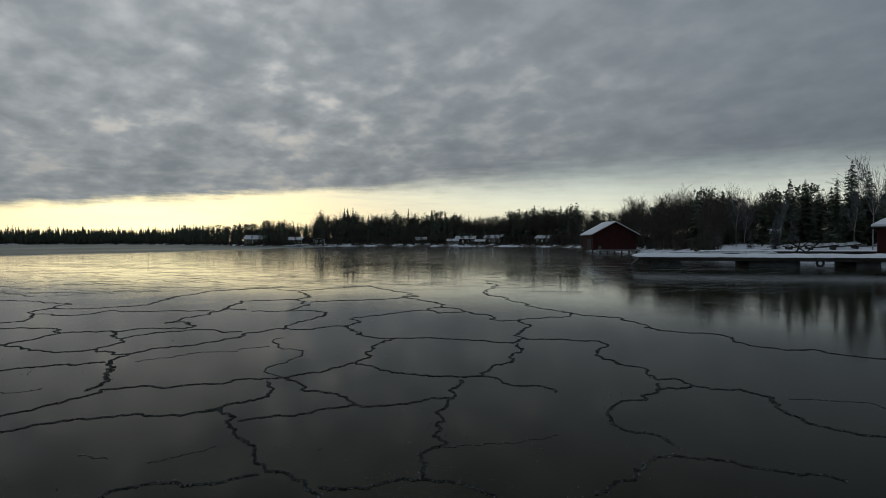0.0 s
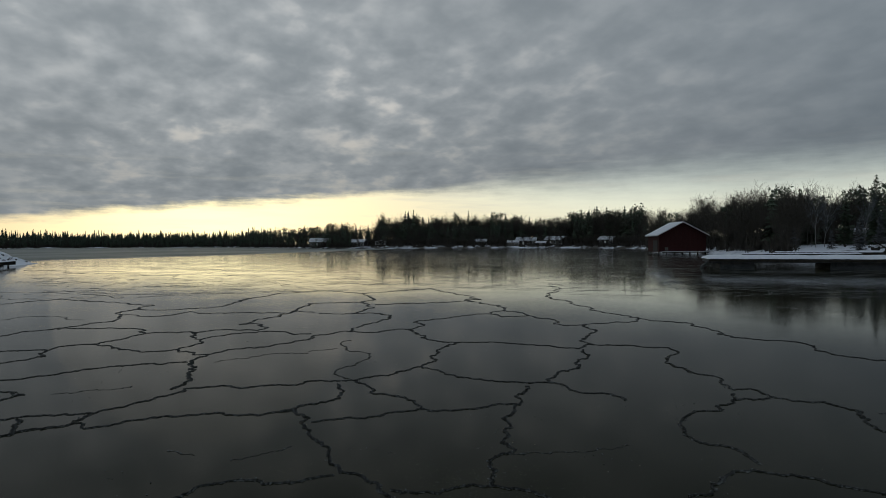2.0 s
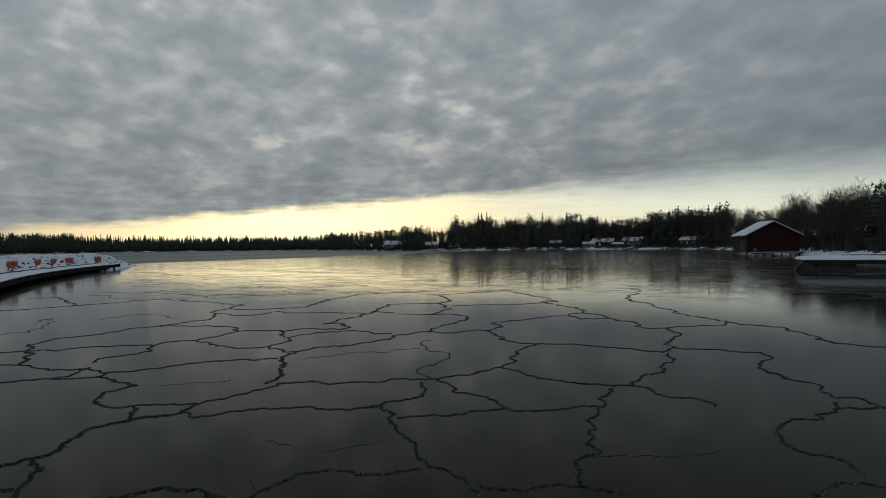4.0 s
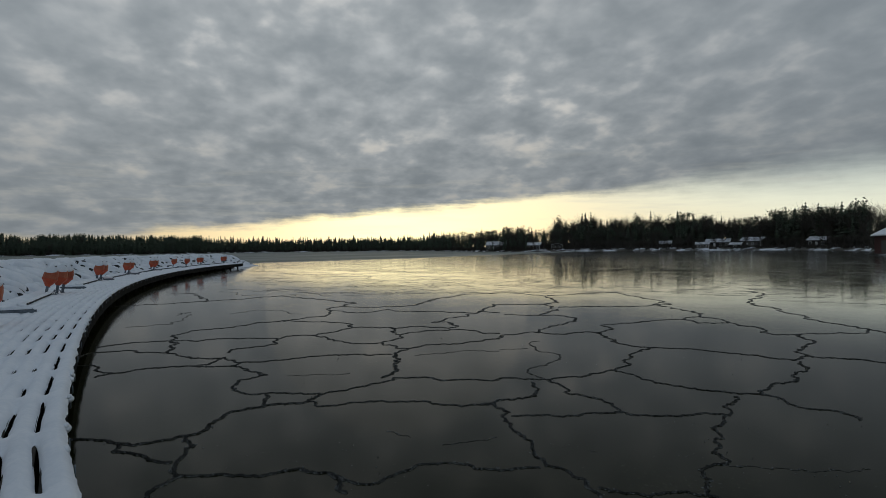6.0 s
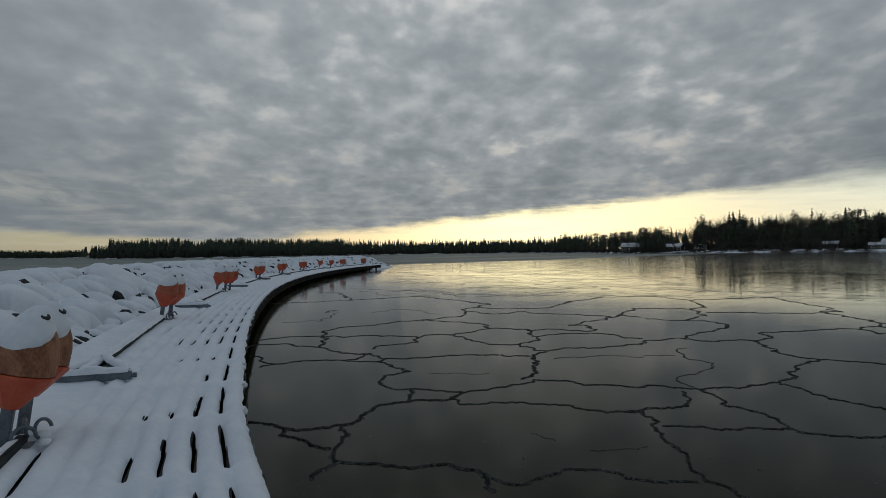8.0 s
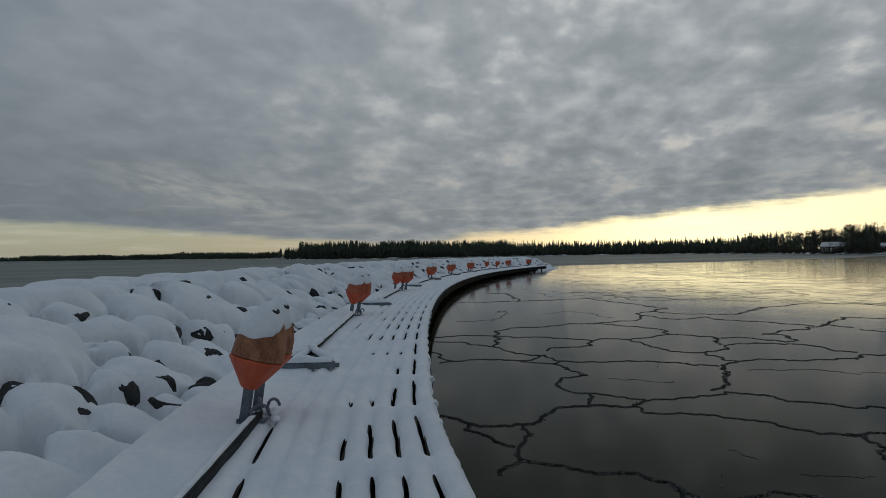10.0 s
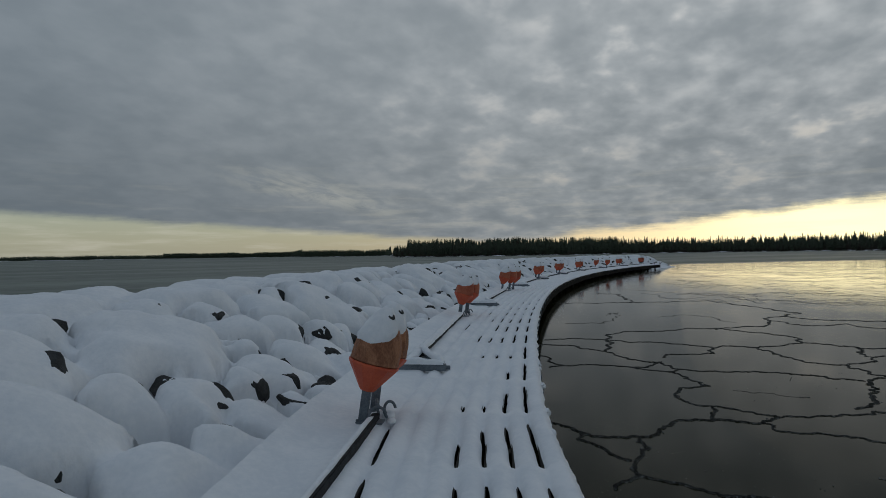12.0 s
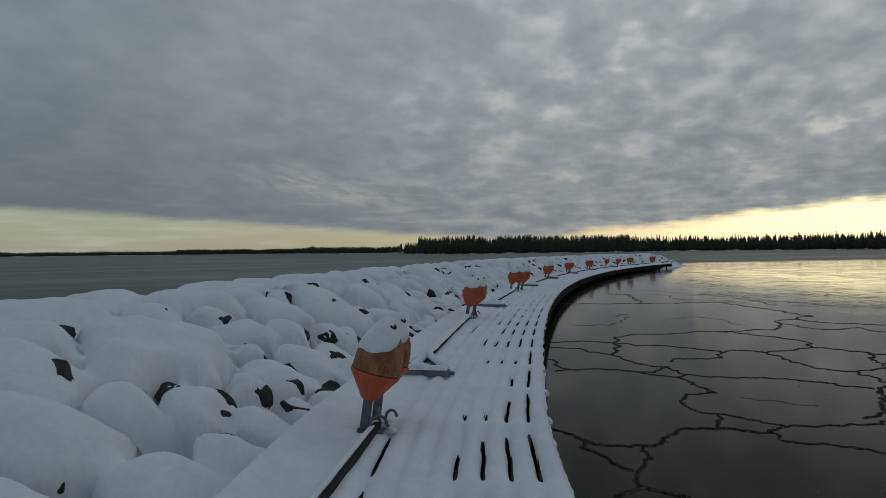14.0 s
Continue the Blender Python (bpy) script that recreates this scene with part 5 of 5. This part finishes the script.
woods("far_coast_woods", "distant low dark line of forest on the coast", ((67.6, 76.5, 3, 60, 1500, 9, 16, 0.0), (76, 88, 5, 90, 2600, 14, 20, 0.0), (86, 104, 5, 90, 3000, 10, 15, 0.0), (67.6, 104, 3, 20, 2600, 6, 9, 0.0)), 1)
woods("island_woods", "dark dense spruce forest on a low point", ((46, 67.3, 4, 20, 600, 7, 11, 0.05), (46, 66, 20, 70, 1100, 11, 15.5, 0.03), (46, 67.3, 3, 12, 500, 4, 8, 0), (46, 67.3, 2, 9, 300, 2, 4, 2), (46, 67.3, 10, 40, 500, 4, 8, 2)), 2)
woods("bay_woods", "dark spruce forest across the bay", ((23, 47, 4, 18, 600, 5, 10, 0.1), (23, 47, 18, 90, 1250, 8, 14.5, 0.10), (23, 47, 30, 90, 160, 13, 17.5, 0.0), (23, 47, 3, 14, 600, 2.5, 4.5, 2), (23, 47, 12, 40, 700, 4, 7.5, 2), (15.5, 25, 4, 18, 120, 4, 8, 0.4), (15.5, 25, 18, 80, 260, 8, 15, 0.45), (15, 25, 3, 14, 200, 2, 4, 2)), 3)
woods("village_woods", "mixed leafless and spruce woods behind the cabins", ((-1, 16, 26, 45, 220, 8, 13, 0.5), (-1, 13, 45, 85, 320, 12, 20.0, 0.70), (-7, 0, 30, 80, 230, 9, 17, 0.7), (-12.4, -6, 24, 70, 250, 10, 18.5, 0.6), (-14, 16, 22, 30, 520, 3, 6, 2), (-14, 14, 3, 20, 260, 1, 2.5, 2), (-13, 20, 5, 22, 70, 4, 9, 1.0)), 4)
woods("near_woods", "dense leafless thicket and spruces on the near shore", ((-25, -12.5, 6, 24, 70, 6, 10.5, 0.95), (-26, -12, 24, 60, 170, 8, 12.5, 0.9), (-38, -24, 52, 100, 200, 8, 12.5, 0.7), (-24, -13, 5, 20, 90, 1.5, 3.2, 2), (-24, -13, 20, 40, 100, 2.5, 5, 2), (-42, -23, 46, 70, 340, 2, 4.5, 2)), 5)


# ---------------------------------------------------------------- single trees on the near shore
def tree_thing(name, lists, m, trunk_mat, crown_mat, label, crown_name, category):
    tree = thing(name, m, label, category, "trees on the near shore")
    tv, tf, cv, cf = lists
    mesh_part("trunk", raw("trunk", tv, tf), trunk_mat, tree)
    mesh_part(crown_name, raw(crown_name, cv, cf), crown_mat, tree)
    return tree


def fine_spruce(rng, height, width):
    """A nearer spruce: whorls of boughs, each with hanging side twigs."""
    tv, tf, cv, cf = spruce_mesh(rng, height, 4, 3, 0.1)
    cv, cf = [], []
    tiers = int(height * 3.4)
    for i in range(tiers):
        u = (i + rng.random()) / tiers
        z = height * (0.06 + 0.93 * u)
        reach = width * height * (1 - u) ** 0.8 * rng.uniform(0.75, 1.15) + 0.12
        for k in range(13):
            a = rng.uniform(0, 6.283)
            r = reach * rng.uniform(0.45, 1.15)
            z = height * (0.06 + 0.93 * min(1.0, max(0.0, u + rng.uniform(-1.2, 1.2) / tiers)))
            d = Vector((math.cos(a), math.sin(a), rng.uniform(-0.35, -0.05)))
            side = Vector((-math.sin(a), math.cos(a), 0))
            for j in range(5):
                p = Vector((0, 0, z)) + d * r * (0.15 + 0.17 * j)
                w = r * 0.30 * (1.15 - 0.18 * j) + 0.06
                for turn in (-1, 1):
                    b = len(cv)
                    tip = p + side * turn * w * rng.uniform(0.8, 1.5) + d * w * 0.9 + Vector((0, 0, -w * rng.uniform(0.2, 0.9)))
                    cv += [tuple(p), tuple(p + d * r * 0.2), tuple(tip)]
                    cf.append((b, b + 1, b + 2))
    return tv, tf, cv, cf


def at_shore(az, dist, height):
    p = heading(az) * dist
    return pose(p.x, p.y, ground_z(az, dist - shore(az)) - 0.1, 0, 0, (az * 37) % 360)


def build_near_trees():
    rng = random.Random(91)
    for az, dist, h in ((-29.9, 116, 11.6), (-31.0, 118, 11.4), (-31.9, 122, 10.6), (-27.9, 112, 9.2), (-34.2, 108, 13.2), (-33.2, 116, 11.2), (-35.3, 112, 12.0), (-36.6, 110, 12.0), (-25.3, 128, 10.8), (-38.0, 106, 12.2)):
        tree_thing("spruce", fine_spruce(rng, h, rng.uniform(0.15, 0.20)), at_shore(az, dist, h), BARK, NEEDLE, "dark green spruce with drooping boughs on the snowy shore", "crown", "tree")
    for az, dist, h, width in ((-24.4, 106, 3.6, 0.22), (-28.9, 98, 5.0, 0.2), (-30.2, 104, 5.4, 0.18), (-27.0, 104, 3.0, 0.22)):
        tree_thing("young_spruce", fine_spruce(rng, h, width), at_shore(az, dist, h), BARK, FROSTED, "young spruce whitened with frost at the wood's edge", "crown", "tree")
    for az, dist, h in ((-25.9, 112, 11.0), (-26.5, 116, 10.4), (-35.6, 96, 13.4), (-36.8, 98, 14.6), (-34.4, 100, 11.5), (-29.2, 110, 9.5)):
        lists = fit_height(bare_mesh(rng, h, 4, 2, 0.011, 0.42, 0.0018), h)
        tree_thing("birch", lists, at_shore(az, dist, h), BIRCH, FROSTED, "leafless birch with fine frosted twigs", "crown", "tree")
    for az, dist, h in ((-20.2, 142, 13.4), (-22.6, 136, 13.6), (-19.0, 146, 12.6), (-24.0, 130, 12.6), (-21.4, 140, 12.4), (-17.6, 158, 13.0)):
        lists = fit_height(bare_mesh(rng, h, 4, 2, 0.012, 0.62, 0.0022), h)
        tree_thing("leafless_tree", lists, at_shore(az, dist, h), BARK, BARK, "dark leafless broad tree behind the boathouse", "crown", "tree")


build_near_trees()


# ---------------------------------------------------------------- cabins and boathouses
def gable_body(bm, w, d, eave, ridge):
    """A house body with its gables at -y and +y."""
    pts = [(-w / 2, 0), (w / 2, 0), (w / 2, eave), (0, ridge), (-w / 2, eave)]
    a = [bm.verts.new((x, -d / 2, z)) for x, z in pts]
    b = [bm.verts.new((x, d / 2, z)) for x, z in pts]
    bm.faces.new(a)
    bm.faces.new(list(reversed(b)))
    for i in range(5):
        j = (i + 1) % 5
        bm.faces.new((a[j], a[i], b[i], b[j]))
    return bm


def roof_slab(bm, w, d, eave, ridge, out, thick, lift):
    """Two sloping slabs that overhang the walls."""
    drop = (ridge - eave) / (w / 2) * out
    for side in (-1, 1):
        a = [(0, ridge + lift), (side * (w / 2 + out), eave - drop + lift), (side * (w / 2 + out), eave - drop + lift + thick), (0, ridge + lift + thick)]
        p = [bm.verts.new((x, -d / 2 - out, z)) for x, z in a]
        q = [bm.verts.new((x, d / 2 + out, z)) for x, z in a]
        bm.faces.new(p)
        bm.faces.new(list(reversed(q)))
        for i in range(4):
            j = (i + 1) % 4
            bm.faces.new((p[j], p[i], q[i], q[j]))
    bmesh.ops.recalc_face_normals(bm, faces=bm.faces)
    return bm


def window_parts(parent, x, y, z, w, h, turn=0.0, bars=1):
    bm = bmesh.new()
    box(bm, (w, 0.04, h))
    bmesh.ops.transform(bm, matrix=pose(x, y, z, 0, 0, turn), verts=bm.verts)
    win = part("window", bm, PANE, parent, "dark window with white trim")
    bm = bmesh.new()
    t = 0.12
    for dx, dz, sx, sz in ((0, h / 2 + t / 2, w + 2 * t, t), (0, -h / 2 - t / 2, w + 2 * t, t), (-w / 2 - t / 2, 0, t, h), (w / 2 + t / 2, 0, t, h)):
        box(bm, (sx, 0.07, sz), (dx, 0, dz))
    for k in range(bars):
        box(bm, (0.06, 0.06, h), (w * ((k + 1) / (bars + 1) - 0.5), 0, 0))
    bmesh.ops.transform(bm, matrix=pose(x, y, z, 0, 0, turn), verts=bm.verts)
    part("frame", bm, WHITE, win)


def build_cabin(az, dist, w, d, eave, ridge, wall, turn, label, windows=2, chimney=False, porch=False):
    """A small house whose long eave or gable looks over the ice. turn is counted from facing the eye."""
    w, d, eave, ridge = w * 0.82, d * 0.82, eave * 0.88, ridge * 0.80
    p = heading(az) * dist
    z = ground_z(az, dist - shore(az)) - 0.1
    house = thing("cabin", pose(p.x, p.y, z, 0, 0, az + turn), label, "house", "cabins on the far shore")
    part("wall", gable_body(bmesh.new(), w, d, eave, ridge), wall, house)
    part("roof", roof_slab(bmesh.new(), w, d, eave, ridge, 0.45, 0.12, 0.01), DARKWALL, house)
    part("roof_snow", roof_slab(bmesh.new(), w, d, eave, ridge, 0.40, 0.13, 0.14), SHADED_SNOW, house, "snow on the roof")
    rows = [(-w / 2 + w * (k + 0.5) / windows, -d / 2 - 0.02, 0.0) for k in range(windows)]
    if abs(turn) > 45:
        s = -1 if turn > 0 else 1
        rows = [(s * (w / 2 + 0.02), -d / 2 + d * (k + 0.5) / windows, 90.0) for k in range(windows)]
    for k, (x, y, t) in enumerate(rows):
        if k == windows // 2 and windows > 2:
            bm = bmesh.new()
            box(bm, (0.95, 0.05, 2.0))
            bmesh.ops.transform(bm, matrix=pose(x, y, 1.05, 0, 0, t), verts=bm.verts)
            part("door", bm, WHITE, house)
        else:
            window_parts(house, x, y, eave * 0.58, min(1.3, w / windows * 0.5), eave * 0.42, t)
    for sx in (-1, 1):
        bm = bmesh.new()
        box(bm, (0.14, 0.14, eave), (sx * (w / 2 - 0.02), -d / 2 + 0.0, eave / 2))
        part("corner_board", bm, WHITE, house)
    if chimney:
        bm = bmesh.new()
        box(bm, (0.6, 0.6, 1.5), (w * 0.1, d * 0.1, ridge + 0.4), 0, 0.03)
        part("chimney", bm, CONCRETE, house)
    if porch:
        for k in range(5):
            bm = bmesh.new()
            box(bm, (0.10, 0.10, 1.0), (-w / 2 + w * k / 4, -d / 2 - 2.0, 0.5))
            part("porch_post", bm, WHITE, house)
        bm = bmesh.new()
        box(bm, (w, 0.08, 0.10), (0, -d / 2 - 2.0, 1.0))
        part("porch_rail", bm, WHITE, house)
    return house


def build_village():
    cabin = build_cabin
    cabin(21.9, 372, 6.5, 8, 2.6, 4.4, GREYWALL, 90, "pale timber cabin with snowy roof at the wood's edge", 2)
    cabin(18.4, 368, 11, 15, 3.2, 6.2, GREYWALL, 78, "large pale timber house with a broad snowy roof", 4, True)
    cabin(14.8, 335, 7.5, 9.5, 2.8, 4.8, DARKWALL, 70, "dark timber cabin with white window trim and snowy roof", 3)
    cabin(12.7, 331, 7.0, 4.5, 2.4, 3.6, DARKWALL, 0, "small dark cabin with a white-railed porch", 2, False, True)
    cabin(2.9, 330, 6, 8, 2.4, 4.2, DARKWALL, 80, "low dark shed with a thin snowy roof under the trees", 2)
    cabin(5.0, 336, 4, 5, 2.2, 3.4, DARKWALL, 75, "tiny dark outhouse under leafless trees", 1)
    cabin(-1.5, 320, 9, 13, 2.8, 5.0, DARKWALL, 82, "long dark timber house with snow along the roof", 4, True)
    cabin(-0.2, 312, 5, 7, 2.2, 3.6, GREYWALL, 85, "low pale boathouse with a snowy roof by the shore", 2)
    cabin(-2.9, 306, 4.5, 6, 1.8, 3.0, DARKWALL, 75, "small dark hut with a snowy roof by the water", 1)
    cabin(-4.3, 314, 9, 12.5, 3.2, 5.6, GREYWALL, 60, "pale timber house with white trim and a snowy gable roof", 4)
    cabin(-9.1, 285, 7, 9, 3.0, 5.0, DARKWALL, 62, "dark cabin with white corner boards and snowy roof", 3)


build_village()


def build_boathouse():
    p = heading(-15.1) * 128
    house = thing("boathouse", pose(p.x, p.y, 0.0, 0, 0, -15.1 + 20), "dark red timber boathouse with a snowy gable roof", "boathouse")
    w, d, eave, ridge = 9.1, 6.9, 3.75, 6.15
    bm = gable_body(bmesh.new(), w, d, eave - 0.5, ridge - 0.5)
    bmesh.ops.translate(bm, vec=(0, 0, 0.5), verts=bm.verts)
    part("wall", bm, RED, house)
    for k in range(36):
        x = -w / 2 + 0.25 * (k + 0.5)
        top = eave + (ridge - eave) * (1 - abs(x) / (w / 2))
        bm = bmesh.new()
        box(bm, (0.05, 0.03, top - 0.62), (x, -d / 2 - 0.012, 0.55 + (top - 0.62) / 2))
        part("batten", bm, RED, house)
    part("roof", roof_slab(bmesh.new(), w, d, eave, ridge, 0.45, 0.12, 0.01), DARKWALL, house)
    part("roof_snow", roof_slab(bmesh.new(), w, d, eave, ridge, 0.48, 0.20, 0.135), SNOW, house, "snow on the roof")
    for sx in (-1, 1):
        a, b = Vector((0, -d / 2 - 0.5, ridge + 0.06)), Vector((sx * (w / 2 + 0.45), -d / 2 - 0.5, eave - 0.17))
        bm = bmesh.new()
        tube(bm, a, b, 0.10, sides=4)
        part("barge_board", bm, RED, house)
    bm = bmesh.new()
    box(bm, (w + 0.2, 1.0, 0.16), (0.6, -d / 2 - 0.52, 0.42), 0, 0.03)
    part("landing", bm, WOOD, house)
    bm = bmesh.new()
    box(bm, (w + 0.1, 0.95, 0.13), (0.6, -d / 2 - 0.52, 0.57), 0, 0.05)
    part("landing_snow", bm, SNOW, house, "snow on the landing")
    for k in range(7):
        bm = bmesh.new()
        tube(bm, (-w / 2 + w * k / 6, -d / 2 + 0.2, -0.3), (-w / 2 + w * k / 6, -d / 2 + 0.2, 0.55), 0.14, sides=8)
        part("pile", bm, WOOD, house)
    # the recess in the side wall: its shade is a black panel
    bm = bmesh.new()
    box(bm, (0.06, 2.6, 2.2), (-w / 2 - 0.02, -1.2, 1.7))
    part("gate_shade", bm, BLACK, house, "flat black panel for the shade in the boat gate")
    bm = bmesh.new()
    box(bm, (0.5, 0.5, 0.9), (-w / 2 + 1.2, -d / 2 - 0.6, 0.95), 0, 0.04)
    part("locker", bm, GREYWALL, house, "pale wooden locker on the landing")


def hip_roof(bm, w, d, eave, ridge, out, thick):
    """A hipped roof slab: ridge along x, all four sides sloping."""
    x, y, r = d / 2 + out, w / 2 + out, d / 2 - w / 2
    low = [bm.verts.new(p) for p in ((-x, -y, eave), (x, -y, eave), (x, y, eave), (-x, y, eave), (-r, 0, ridge), (r, 0, ridge))]
    high = [bm.verts.new(v.co + Vector((0, 0, thick))) for v in low]
    for f in ((0, 1, 5, 4), (1, 2, 5), (2, 3, 4, 5), (3, 0, 4)):
        bm.faces.new([high[k] for k in f])
        bm.faces.new([low[k] for k in reversed(f)])
    for k in range(4):
        j = (k + 1) % 4
        bm.faces.new((low[k], low[j], high[j], high[k]))
    bmesh.ops.recalc_face_normals(bm, faces=bm.faces)
    return bm


def build_red_shed():
    shed = thing("red_shed", pose(47.8, 58.6, 0.9, 0, 0, -36), "red timber shed with a snow-covered hipped roof beside the pier", "shed")
    w, d, eave, ridge = 7.0, 8.6, 2.75, 5.1
    bm = bmesh.new()
    box(bm, (d, w, eave), (0, 0, eave / 2))
    part("wall", bm, RED, shed)
    part("roof", hip_roof(bmesh.new(), w, d, eave - 0.05, ridge, 0.5, 0.12), DARKWALL, shed)
    part("roof_snow", hip_roof(bmesh.new(), w, d, eave + 0.08, ridge + 0.13, 0.52, 0.2), SNOW, shed, "snow on the roof")
    for k in range(34):
        bm = bmesh.new()
        box(bm, (0.05, 0.03, eave - 0.15), (-d / 2 + 0.25 * (k + 0.5), -w / 2 - 0.012, eave / 2 - 0.05))
        part("batten", bm, RED, shed)
    bm = bmesh.new()
    box(bm, (0.14, 0.06, eave - 0.1), (-d / 2 + 0.05, -w / 2 - 0.03, eave / 2 - 0.05))
    part("corner_board", bm, RED, shed)


build_boathouse()
build_red_shed()


# ---------------------------------------------------------------- pier and things on the near shore
def build_pier():
    a, b = Vector((17.0, 52.5)), Vector((48.0, 47.0))
    d = b - a
    length, turn = d.length, math.degrees(math.atan2(d.y, d.x))
    pier = thing("pier", pose(a.x, a.y, 0, 0, 0, turn), "low concrete pier carrying a thick quilt of snow over the ice", "pier")
    bm = bmesh.new()
    box(bm, (length, 4.6, 0.34), (length / 2, 2.3, 0.70), 0, 0.03)
    part("deck_slab", bm, CONCRETE, pier)
    bm = bmesh.new()
    box(bm, (length, 0.12, 0.16), (length / 2, -0.05, 0.72), 0, 0.02)
    part("fender_timber", bm, WOOD, pier)
    for x0, x1 in ((0.9, 3.6), (9.2, 13.3), (17.6, 19.5), (24.0, 28.0)):
        bm = bmesh.new()
        box(bm, (x1 - x0, 4.0, 0.95), ((x0 + x1) / 2, 2.35, 0.06), 0, 0.04)
        part("support", bm, CONCRETE, pier, "dark concrete support")
    steps_x, steps_y = 150, 14
    verts, faces = [], []
    for i in range(steps_x + 1):
        for j in range(steps_y + 1):
            x, y = -0.12 + (length + 0.2) * i / steps_x, -0.14 + 4.85 * j / steps_y
            edge = min(x + 0.12, 1.2, y + 0.14, 4.71 - y)
            h = 0.26 * (1 - math.exp(-edge / 0.16)) * (1 + 0.35 * noise.noise((x * 0.5, y * 0.8, 1))) + 0.03 * noise.noise((x * 2, y * 2, 5))
            y += 0.06 * noise.noise((x * 1.4, 2, 3)) if j == 0 else 0
            verts.append((x, y, 0.86 + max(h, -0.02)))
    w = steps_y + 1
    for i in range(steps_x):
        for j in range(steps_y):
            k = i * w + j
            faces.append((k, k + w, k + w + 1, k + 1))
    mesh_part("snow_quilt", raw("snow_quilt", verts, faces), SNOW, pier, "thick snow on the pier", True)
    for k, (dx, z0, z1) in enumerate(((-0.05, 0.75, 0.2), (-0.10, 0.55, 0.05), (0.10, 0.5, 0.0))):
        bm = bmesh.new()
        tube(bm, (0.05, 0.3 + k * 0.35, z0), (-0.55 + dx, 0.2 + k * 0.35, z1), 0.07, sides=8)
        part("strut", bm, CRUMB, pier, "ice-coated slanting strut at the pier's end")
    tyre = thing("tyre", pose(a.x, a.y, 0, 0, 0, turn) @ pose(14.6, -0.22, 0.40, 90, 0, 0), "black rubber tyre hung on the pier as a fender", "tyre")
    bm = ring(bmesh.new(), Matrix(), 0.26, 0.10, 24, 10)
    part("tread", bm, BLACK, tyre, smooth=True)
    bm = bmesh.new()
    tube(bm, (0, 0.30, 0), (0, 0.55, -0.12), 0.012, sides=6)
    part("rope", bm, WOOD, tyre)


def snowy_beam(name, label, category, a, b, width, high, parts_mat=WOOD):
    """A beam with a line of snow along it, resting from a to b."""
    a, b = Vector(a), Vector(b)
    d = b - a
    m = Matrix.Translation((a + b) / 2) @ d.to_track_quat("Y", "Z").to_matrix().to_4x4()
    beam = thing(name, m, label, category)
    bm = bmesh.new()
    box(bm, (width, d.length, high), (0, 0, 0), 0, 0.02)
    part("timber", bm, parts_mat, beam)
    cap = mesh_part("snow_line", snow_strip(d.length, width, 0.10, 5), SNOW, beam, "snow on top", True)
    cap.matrix_basis = pose(0, 0, high / 2 - 0.005)
    return beam


def build_shore_clutter():
    # long low slipways and jetties behind the pier
    snowy_beam("slipway", "long low slipway under snow behind the pier", "slipway", (30.0, 70.5, 0.95), (54.0, 64.5, 1.0), 1.8, 0.36)
    snowy_beam("slipway", "narrow snowy landing stage beside the pier", "slipway", (25.5, 68.0, 0.85), (36.0, 65.0, 0.90), 1.3, 0.3)
    # boat cradles of crossed poles
    for az, dist, turn in ((-30.6, 97, 20), (-32.2, 96, 12), (-33.7, 98, 16)):
        p = heading(az) * dist
        z = ground_z(az, dist - shore(az))
        cradle = thing("boat_cradle", pose(p.x, p.y, z, 0, 0, az + turn), "low timber boat cradle dusted with snow", "boat cradle", "cradles on the shore")
        for k in range(3):
            bm = bmesh.new()
            box(bm, (3.6, 0.18, 0.18), (0, k * 0.9 - 0.9, 0.42 + 0.1 * k), 0, 0.02, -7)
            part("rail", bm, WOOD, cradle)
            bm = bmesh.new()
            box(bm, (3.5, 0.2, 0.09), (0, k * 0.9 - 0.9, 0.55 + 0.1 * k), 0, 0.03, -7)
            part("rail_snow", bm, SNOW, cradle)
        for x in (-1.3, 1.3):
            bm = bmesh.new()
            box(bm, (0.2, 2.4, 0.5), (x, 0, 0.22), 0, 0.02)
            part("sleeper", bm, WOOD, cradle)
    # leaning poles beside the shed
    for x0, x1, y in ((35.6, 38.2, 62.0), (38.4, 35.9, 62.2), (37.2, 39.8, 62.6), (36.6, 37.4, 62.4)):
        stick = thing("leaning_pole", Matrix(), "bare timber pole leaning beside the red shed", "pole", "poles by the shed")
        bm = bmesh.new()
        tube(bm, (x0, y, 0.6), (x1, y + 0.4, 2.35), 0.08, 0.06, 7)
        part("shaft", bm, WOOD, stick)
    # far shed among the trees
    build_cabin(-29.0, 136, 2.8, 3.6, 2.2, 3.4, DARKWALL, 70, "dark shed with a snowy roof between the spruces", 2)
    # stones and frozen rubble off the point
    rng = random.Random(17)
    verts, faces = [], []
    for _ in range(150):
        az = rng.uniform(14, 46)
        d = shore(az) - rng.uniform(0, 60) * rng.random()
        p = heading(az) * d
        r = rng.uniform(0.25, 1.0)
        b = len(verts)
        verts += [(p.x + r * rng.uniform(0.7, 1.4) * math.cos(k * 1.047), p.y + r * math.sin(k * 1.047), -0.05) for k in range(6)]
        verts.append((p.x, p.y, r * rng.uniform(0.4, 0.9)))
        faces += [(b + k, b + (k + 1) % 6, b + 6) for k in range(6)]
    tagged(mesh_part("shore_stones", raw("shore_stones", verts, faces), ROCK), "dark stones frozen in along the far shore", "stones", kind="stuff")


build_pier()
build_shore_clutter()
